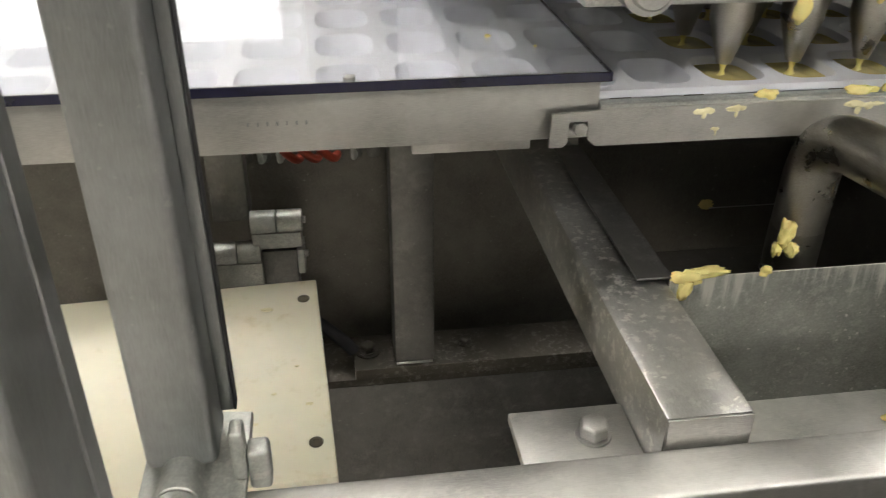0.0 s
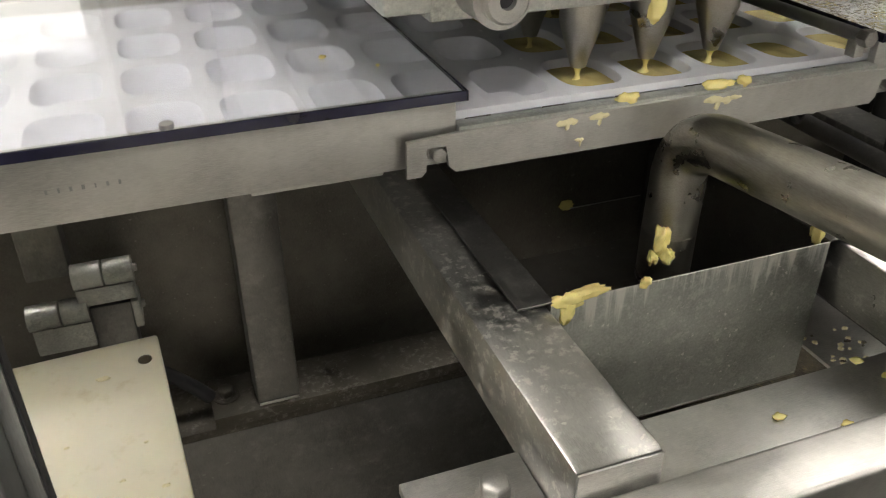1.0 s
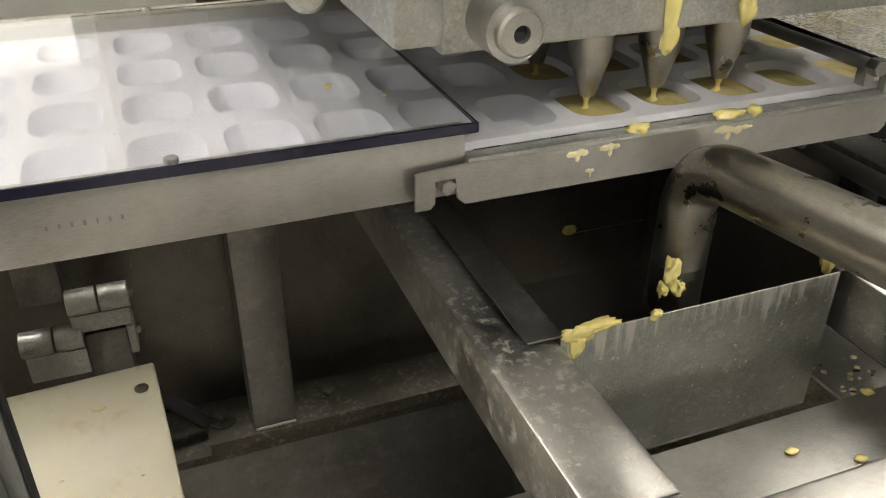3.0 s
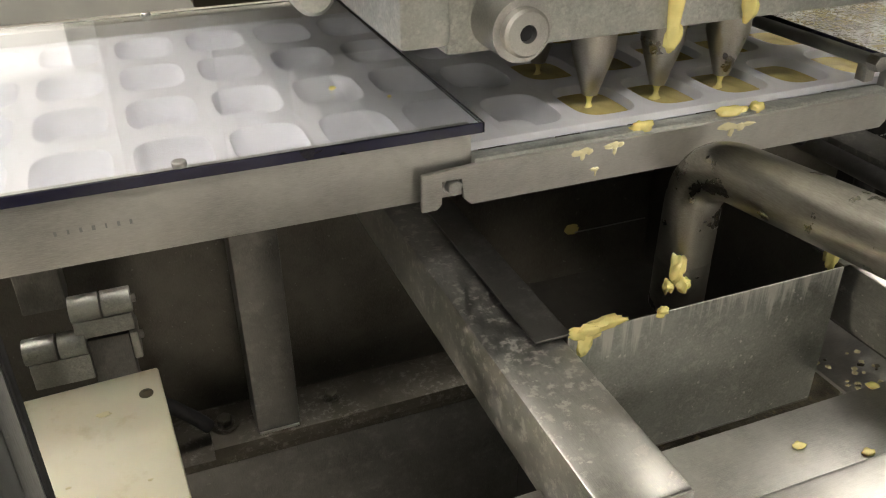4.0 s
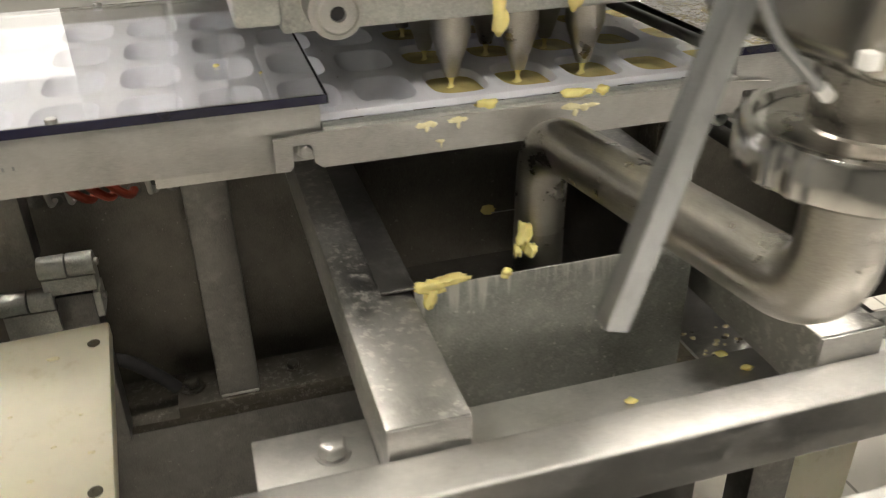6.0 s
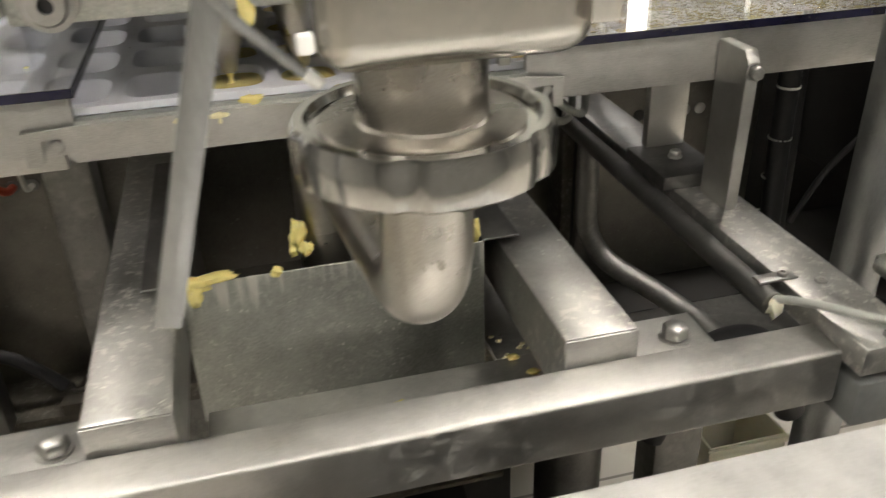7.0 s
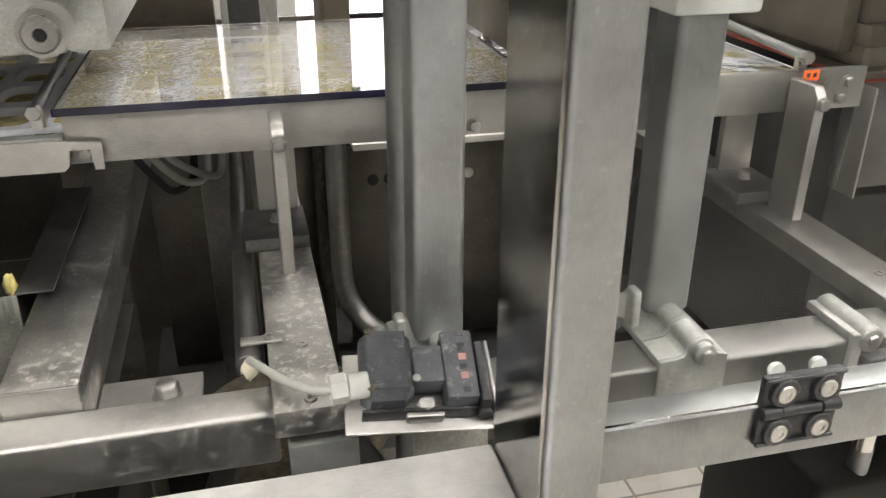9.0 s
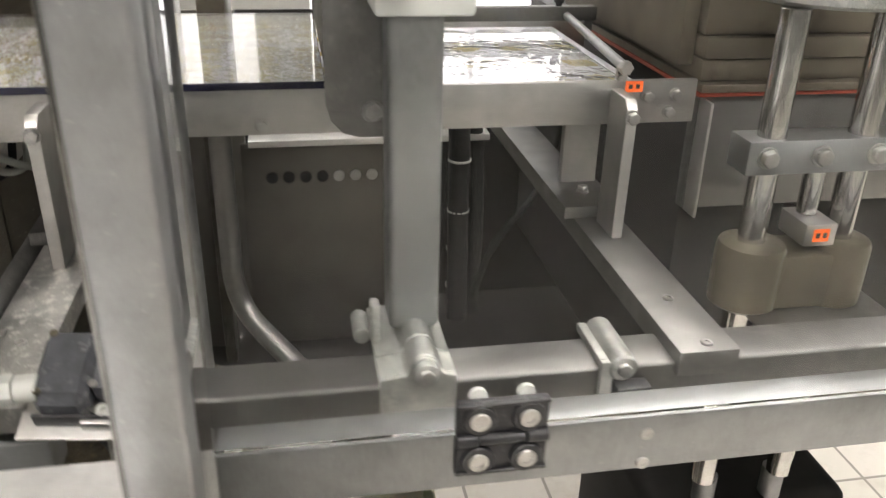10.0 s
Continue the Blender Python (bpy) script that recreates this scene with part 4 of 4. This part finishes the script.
part("weld", box(0.099, 0.155, 1.0190, 1.0218, 0.5905, 0.5945, 0.001), FRAME, rear_upright, "bright weld at the foot")
part("rear_panel", box(0.600, 0.884, 1.23, 1.24, 0.5005, 1.12, 0.001), PANEL, machine, "dark stained panel")
part("upright", box(0.690, 0.765, 1.170, 1.2295, 0.5005, 1.129, 0.003), SHEET, machine)
part("upright", box(0.8845, 0.905, 1.17, 1.24, 0.5005, 1.129, 0.003), GRIMY, machine)
solo("stay", box(0.095, 0.203, 0.69, 0.70, 1.085, 1.129, 0.001), RAIL, (0.15, 0.69, 1.085), "steel angle strip under the conveyor", "angle strip")

# cables through the rear panel
for k in range(9):
    x = -0.10 + 0.026 * k
    solo("grommet", lathe([(0.0075, 0), (0.0095, 0.001), (0.0095, 0.004), (0.0055, 0.005), (0.0055, 0.003)], 20, (x, 1.1245, 0.900), "y"), SHEET, (x, 1.1245, 0.900), "small round cable grommet in the panel", "grommet", "cable grommets")
    if k in (1, 2, 3, 4, 5, 6):
        lean = 0.055 if k in (3, 4, 5) else 0.010
        wire = [(x, 1.127, 0.900), (x - 0.004, 1.108, 0.899), (x - 0.3 * lean, 1.098, 0.912), (x - lean, 1.100, 0.955), (x - 1.5 * lean, 1.105, 1.10)]
        solo("cable", sweep(wire, 0.0062 if k in (3, 4, 5) else 0.0040, 10, 5, 0.02), RED if k in (3, 4, 5) else CABLE, (x, 1.12, 0.900), "thin red cable looping out of a grommet" if k in (3, 4, 5) else "thin grey cable looping out of a grommet", "cable", "panel cables")

# double hinge clamp on the left uprights
clamp = thing("hinge_clamp", (-0.08, 1.0, 0.5705), "cast double hinge clamp between two square bars", "hinge clamp")
part("upper_bar", box(-0.137, -0.090, 0.995, 1.04, 0.868, 1.129, 0.002), SHEET, clamp, "dark square bar")
part("lower_bar", box(-0.079, -0.033, 0.985, 1.03, 0.5705, 0.825, 0.002), SHEET, clamp, "dark square bar")
for x0, x1, z in ((-0.0895, -0.057, 0.866), (-0.055, -0.023, 0.866), (-0.147, -0.112, 0.822), (-0.110, -0.080, 0.822)):
    part("barrel", rod((x0, 0.993, z), (x1, 0.993, z), 0.0155, 28), CAST, clamp)
part("cheek", box(-0.145, -0.0795, 0.985, 1.02, 0.772, 0.8075, 0.002), CAST, clamp)
part("cheek", box(-0.0895, -0.025, 0.985, 1.02, 0.828, 0.8515, 0.002), CAST, clamp)
part("cheek", box(-0.0325, -0.023, 0.980, 1.02, 0.79, 0.8275, 0.002), CAST, clamp)
for x, z in ((-0.023, 0.866), (-0.023, 0.815)):
    part("screw", hexbolt((x, 0.993, z), 0.009, 0.005, "x", False), BOLT, clamp)
solo("hose", sweep([(-0.20, 1.06, 0.60), (-0.10, 1.06, 0.672), (-0.03, 1.06, 0.668), (0.022, 1.06, 0.612), (0.035, 1.062, 0.5925)], 0.010, 14, 8, 0.06), RUBBER, (-0.1, 1.05, 0.5905), "thick black hose lying on the base rail", "hose")

# drain pipe, tank lid and hoses behind the cross bar
solo("drain_pipe", sweep([(0.915, 1.13, 1.12), (0.915, 1.13, 0.65), (1.02, 0.98, 0.605), (1.09, 0.88, 0.56), (1.14, 0.82, 0.52)], 0.0185, 22, 10, 0.08), SHEET, (0.93, 1.1, 0.6), "dull steel drain pipe with soft bends", "pipe")
lid = thing("tank", (0.800, 0.893, 0.0), "round crusted brown tank lid on a steel pedestal", "tank")
part("lid", lathe([(0.005, 0.800), (0.13, 0.801), (0.150, 0.797), (0.155, 0.790), (0.155, 0.780)], 48, (0.800, 0.893, -0.2)), DRUM, lid)
part("pedestal", lathe([(0.07, 0.0), (0.07, 0.01), (0.055, 0.02), (0.055, 0.5795)], 40, (0.800, 0.893, 0)), SHEET, lid)
for k, (x, y) in enumerate(((1.333, 1.20), (1.365, 1.22))):
    solo("hose", sweep([(x - 0.02, y, 1.12), (x, y, 0.95), (x + 0.01 * k, y, 0.78), (x, y - 0.02, 0.56)], 0.020 - 0.006 * k, 14, 8, 0.1), RUBBER, (x, y, 0.56), "thick dark hose bundle held by cable ties", "hose", "hoses")
solo("hose", sweep([(1.36, 1.16, 0.62), (1.38, 1.12, 0.74), (1.45, 1.08, 0.86), (1.47, 1.05, 0.98), (1.46, 1.0, 1.10)], 0.006, 12, 8, 0.05), RUBBER, (1.4, 1.1, 0.62), "thin black hose curving up to the conveyor", "hose", "hoses")
for k, z in enumerate((0.62, 0.70, 0.78, 0.88)):
    solo("cable_tie", lathe([(0.0203, 0), (0.0216, 0.0008), (0.0216, 0.004), (0.0203, 0.0048)], 24, (1.3335, 1.2, z), "z", False), GREYPLASTIC, (1.3335, 1.2, z), "pale cable tie round the hose", "cable tie", "cable ties")
for k in range(3):
    x = 0.635 + 0.016 * k
    solo("hose", sweep([(x, 0.74, 1.13), (x + 0.015, 0.745, 1.085), (x + 0.05, 0.75, 1.035 + 0.012 * k), (x + 0.075, 0.77, 1.045), (x + 0.08, 0.79, 1.13)], 0.0045, 10, 6, 0.02), CABLE if k else RUBBER, (x, 0.72, 1.05), "short hose looping under the conveyor", "hose", "hoses")
solo("pan", box(0.39, 0.56, 0.51, 0.97, 0.78, 0.785, 0.001), DRUM, (0.45, 0.7, 0.78), "grimy steel pan full of dried crumbs below the tray", "pan")
solo("side_shelf", box(0.5555, 0.625, 0.506, 0.72, 0.912, 0.916, 0.001), FRAME, (0.6, 0.6, 0.912), "dull steel shelf plate beside the tray", "shelf plate")
# dark block added to fill the shaded space below the tray
solo("lower_cabinet", box(0.48, 0.56, 0.60, 0.975, 0.0, 0.62, 0.003), DARK, (0.6, 0.75, 0.0), "dark block added to fill the space under the tray", "cabinet")

white = thing("cream_block", (-0.1, 0.75, 0.0), "cream plastic plate fixed with four screws", "plastic plate")
part("stand", box(-0.34, -0.12, 0.68, 0.84, 0.0, 0.789, 0.002), SHEET, white, "dull steel stand")
TILT = about((0, 0.75, 0.822), 3.7, 0, 3.2)
part("plate", turned(box(-0.40, 0.001, 0.580, 0.899, 0.798, 0.822, 0.003), TILT), CREAM, white)
for x, y in ((-0.0165, 0.626), (-0.0165, 0.860), (-0.37, 0.625), (-0.37, 0.865)):
    part("screw", turned(socket_screw((x, y, 0.8222), 0.0072, 0.0008, "z"), TILT), BRONZE, white, "dull brass screw")
for k, (x, y, w) in enumerate(((-0.06, 0.845, 0.007), (-0.055, 0.70, 0.003), (-0.03, 0.74, 0.0025), (-0.10, 0.76, 0.0025), (-0.02, 0.68, 0.004), (-0.075, 0.66, 0.0035))):
    at = TILT @ Vector((x, y, 0.8225))
    solo("batter_crumb", blob(at, (w, w * 0.6, 0.0007), 90 + k, 0.5, 2), BATTER_PALE, tuple(at), "thin dried batter fleck on the cream plate", "batter crumb", "batter crumbs")

# ---------------------------------------------------------------- structure behind the conveyor
solo("back_column", box(0.52, 0.742, 1.30, 1.36, 1.121, 2.2, 0.002), OVEN, (0.63, 1.33, 1.121), "dark brown machine column behind the conveyor", "machine column", "machine columns")
louvre = thing("louvre_panel", (0.79, 1.32, 1.121), "white louvred vent panel behind the conveyor", "vent panel")
part("frame", joined(box(0.752, 0.764, 1.31, 1.33, 1.121, 1.9, 0.001), box(0.818, 0.828, 1.31, 1.33, 1.121, 1.9, 0.001)), WALL, louvre)
for k in range(24):
    part("slat", turned(box(0.7642, 0.8178, 1.312, 1.330, 1.19 + 0.024 * k, 1.194 + 0.024 * k, 0.0006, 1), about((0.79, 1.32, 1.192 + 0.024 * k), -35, 0, 0)), WALL, louvre)
part("backing", box(0.764, 0.818, 1.34, 1.345, 1.121, 1.9, 0), SHEET, louvre)
solo("switch_box", box(0.8285, 0.848, 1.30, 1.36, 1.121, 1.75, 0.003), WALL, (0.84, 1.33, 1.121), "narrow pale grey box behind the conveyor", "cabinet")
solo("back_column", box(0.903, 0.945, 1.087, 1.231, 1.121, 2.2, 0.004), OVEN, (0.925, 1.16, 1.121), "dark machine column behind the conveyor", "machine column", "machine columns")
solo("back_column", box(1.078, 1.16, 1.11, 1.20, 1.121, 2.2, 0.004), OVEN, (1.12, 1.15, 1.121), "dark machine column behind the conveyor", "machine column", "machine columns")

# hanging plate behind the guard post, and its cap
hang = thing("hanging_bracket", (1.10, 0.468, 1.170), "dark grey steel plate with rounded lower corner and a bolt", "bracket")
part("plate", prism([(1.064, 1.60), (1.064, 1.200), (1.068, 1.185), (1.078, 1.174), (1.092, 1.170), (1.142, 1.170), (1.142, 1.60)], 0.464, 0.472), SHEET, hang)
part("unit", box(1.070, 1.150, 0.4725, 0.97, 1.192, 1.62, 0.004), OVEN, hang, "dark unit spanning the conveyor")
part("bolt", hexbolt((1.103, 0.464, 1.193), 0.014, 0.006, "-y"), BOLT, hang)
part("bolt", hexbolt((1.095, 0.464, 1.300), 0.018, 0.007, "-y"), BOLT, hang)
solo("post_cap", joined(box(1.098, 1.173, 0.385, 0.46, 1.284, 1.33, 0.004), lathe([(0.012, 0), (0.012, 0.03)], 20, (1.112, 0.375, 1.31), "y")), GREYPLASTIC, (1.13, 0.42, 1.284), "pale grey block fixed on the guard post", "clamp block")
barrel = thing("clamp_barrel", (1.30, 0.36, 0.96), "cast round clamp barrel on a dark block on the frame", "clamp barrel")
part("barrel", lathe([(0.0105, 0), (0.0125, 0.0015), (0.0125, 0.066), (0.0115, 0.068)], 28, (1.2985, 0.328, 1.004), "y"), CAST, barrel)
part("cheek", prism([(1.279, 0.953), (1.2905, 0.953), (1.2905, 1.004), (1.2865, 1.011), (1.279, 1.011)], 0.3295, 0.3345, 0.0006), CAST, barrel, "cast clamp cheek")
part("cheek_cap", box(1.279, 1.287, 0.3350, 0.396, 1.0028, 1.011, 0.001), CAST, barrel, "cast clamp cheek")
part("block", box(1.2915, 1.322, 0.318, 0.3345, 0.953, 0.9905, 0.002), BLACK, barrel, "dark rubber block")
part("screw", hexbolt((1.2985, 0.328, 1.004), 0.011, 0.004, "-y", False), BOLT, barrel)


def cross_rod(x0, y0, x1, y1, z, label):
    r = thing("cross_rod", (x0, y0, 1.157), label, "rod", "cross rods")
    part("rod", rod((x0, y0, z), (x1, y1, z), 0.0055), TUBE, r)
    part("foot", box(x0 - 0.005, x0 + 0.005, y0 + 0.001, y0 + 0.012, 1.1655 if x0 < 1 else 1.1775, z, 0.001), BOLT, r)
    part("end_nut", lathe([(0.0068, -0.006), (0.0075, -0.005), (0.0075, 0.004), (0.0068, 0.005)], 6, (x0, y0 - 0.002, z), "y"), BOLT, r)


cross_rod(0.590, 0.603, 0.575, 0.96, 1.183, "round steel rod crossing over the moulds")
cross_rod(1.382, 0.600, 1.416, 0.91, 1.193, "round steel rod crossing over the moulds")


def sticker(at, w, h):
    st = thing("sticker", at, "small orange sticker with two dark marks", "sticker", "orange stickers")
    x, y, z = at
    part("label", box(x - w, x + w, y - 0.0006, y, z - h, z + h, 0.0), ORANGE, st)
    for dx in (-0.004, 0.004):
        part("mark", box(x + dx - 0.0022, x + dx + 0.0022, y - 0.001, y - 0.0007, z - h * 0.4, z + h * 0.4, 0.0), INK, st)


sticker((1.397, 0.6045, 1.171), 0.010, 0.006)

# ---------------------------------------------------------------- baking press on the right
oven = thing("baking_press", (1.75, 0.8, 1.17), "grimy steel baking press with stacked plates", "oven")
for z0, z1, y in ((1.165, 1.190, 0.640), (1.1905, 1.215, 0.635), (1.2155, 1.62, 0.645)):
    part("plate", box(1.49, 2.3, y, 1.08, z0, z1, 0.003), OVEN, oven)
part("side_plate", box(1.470, 1.489, 0.66, 1.08, 1.18, 1.62, 0.002), OVEN, oven, "dark side plate")
part("seal", box(1.488, 2.3, 0.632, 1.07, 1.149, 1.154, 0.001), RED, oven, "red seal strip")
part("belt", box(1.488, 2.3, 0.628, 1.07, 1.1545, 1.1645, 0.002), OVEN, oven, "grimy belt edge")
part("apron", box(1.492, 2.3, 0.640, 0.66, 1.01, 1.1485, 0.002), SHEET, oven, "dull steel apron")
part("end_apron", box(1.493, 1.4965, 0.61, 0.6395, 1.01, 1.148, 0.001), RAIL, oven, "light steel end plate")
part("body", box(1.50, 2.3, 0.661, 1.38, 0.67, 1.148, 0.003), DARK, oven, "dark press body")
press = thing("press_cylinder", (1.57, 0.5, 0.94), "steel press columns with a bolted clamp bar and bronze cylinder", "press")
for x in (1.510, 1.612):
    part("column", rod((x, 0.512, 0.70), (x, 0.512, 1.268), 0.0145, 28), POLISHED, press, "bright round column")
part("clamp_bar", box(1.478, 1.72, 0.494, 0.534, 1.106, 1.142, 0.002), TUBE, press)
for x in (1.499, 1.558, 1.621):
    part("bolt", hexbolt((x, 0.494, 1.125), 0.0165, 0.008, "-y"), BOLT, press)
part("plunger", rod((1.568, 0.512, 1.0555), (1.568, 0.512, 1.1055), 0.011, 24), POLISHED, press)
part("block", box(1.550, 1.586, 0.480, 0.53, 1.030, 1.055, 0.002), RAIL, press)
for x in (1.512, 1.612):
    part("cylinder", lathe([(0.030, 0.95), (0.0365, 0.955), (0.0365, 1.018), (0.034, 1.024), (0.026, 1.027)], 40, (x, 0.512, 0)), BRONZE, press, "bronze coloured cylinder")
part("web", box(1.53, 1.60, 0.482, 0.54, 0.955, 1.018, 0.004), BRONZE, press)
part("head_plate", lathe([(0.085, 1.269), (0.09, 1.273), (0.09, 1.34)], 48, (1.575, 0.56, 0)), CAST, press, "round cast head")
part("support", box(1.50, 1.66, 0.386, 0.54, 0.952, 0.9545, 0.001), SHEET, press)
sticker((1.568, 0.4795, 1.043), 0.009, 0.007)
part("leg", rod((1.52, 0.52, 0.0), (1.52, 0.52, 0.70), 0.014), TUBE, machine)
part("leg", rod((1.612, 0.52, 0.0), (1.612, 0.52, 0.70), 0.014), TUBE, machine)
part("leg", box(0.905, 0.985, 0.80, 0.86, 0.0, 0.5795, 0.003), SHEET, machine)
part("leg", box(0.40, 0.46, 0.50, 0.56, 0.0, 0.779, 0.003), SHEET, machine)

solo("back_column", box(0.12, 0.519, 1.26, 1.36, 1.121, 2.2, 0.003), OVEN, (0.32, 1.30, 1.121), "wide dark machine column behind the depositor", "machine column", "machine columns")

solo("weld_seam", box(0.455, 0.548, 0.8205, 0.8217, 0.9395, 0.941, 0.0004, 1), FRAME, (0.5, 0.8215, 0.94), "pale seam line inside the tray", "seam")
solo("batter_smear", splash(0.553, 1.275, 41, 0.010, 0.006), BATTER_PALE, (0.553, 0.589, 1.275), "thin yellow batter smear on the cast head", "batter splash", "batter splashes").location.y -= 0.007

rng = np.random.default_rng(12)
for k in range(22):
    x, y, w = rng.uniform(0.558, 0.612), rng.uniform(0.508, 0.560), rng.uniform(0.0012, 0.0034)
    solo("crust_crumb", blob((x, y, 0.9166), (w, w * 0.8, 0.0009), 120 + k, 0.6, 2), DRUM if k % 3 == 0 else BATTER_PALE, (x, y, 0.916), "dry brown crumb of crust on the shelf" if k % 3 == 0 else "dry pale yellow crumb on the shelf", "crumb", "crust crumbs")

# cream crate on the floor, seen below the frame
crate = thing("crate", (1.18, 1.0, 0.0), "open cream plastic crate standing on the floor", "crate")
part("shell", joined(box(1.10, 1.26, 0.930, 0.936, 0.012, 0.30, 0.002), box(1.10, 1.26, 1.074, 1.080, 0.012, 0.30, 0.002), box(1.10, 1.106, 0.9362, 1.0738, 0.012, 0.30, 0.002), box(1.254, 1.26, 0.9362, 1.0738, 0.012, 0.30, 0.002)), CREAM, crate)
part("rim", joined(box(1.094, 1.266, 0.924, 0.9298, 0.285, 0.30, 0.002), box(1.094, 1.266, 1.0802, 1.086, 0.285, 0.30, 0.002)), CREAM, crate)
part("bottom", box(1.10, 1.26, 0.93, 1.08, 0.0, 0.0118, 0.002), CREAM, crate)

# black arched tube, added to stand in for the dark area below the torn roller end
solo("hose", sweep([(0.712, 0.505, 0.800), (0.738, 0.50, 0.876), (0.772, 0.50, 0.904), (0.82, 0.50, 0.900), (0.87, 0.50, 0.80)], 0.016, 18, 8, 0.035), RUBBER, (0.75, 0.50, 0.80), "black arched tube added for a dark area below the frame", "hose", "hoses")
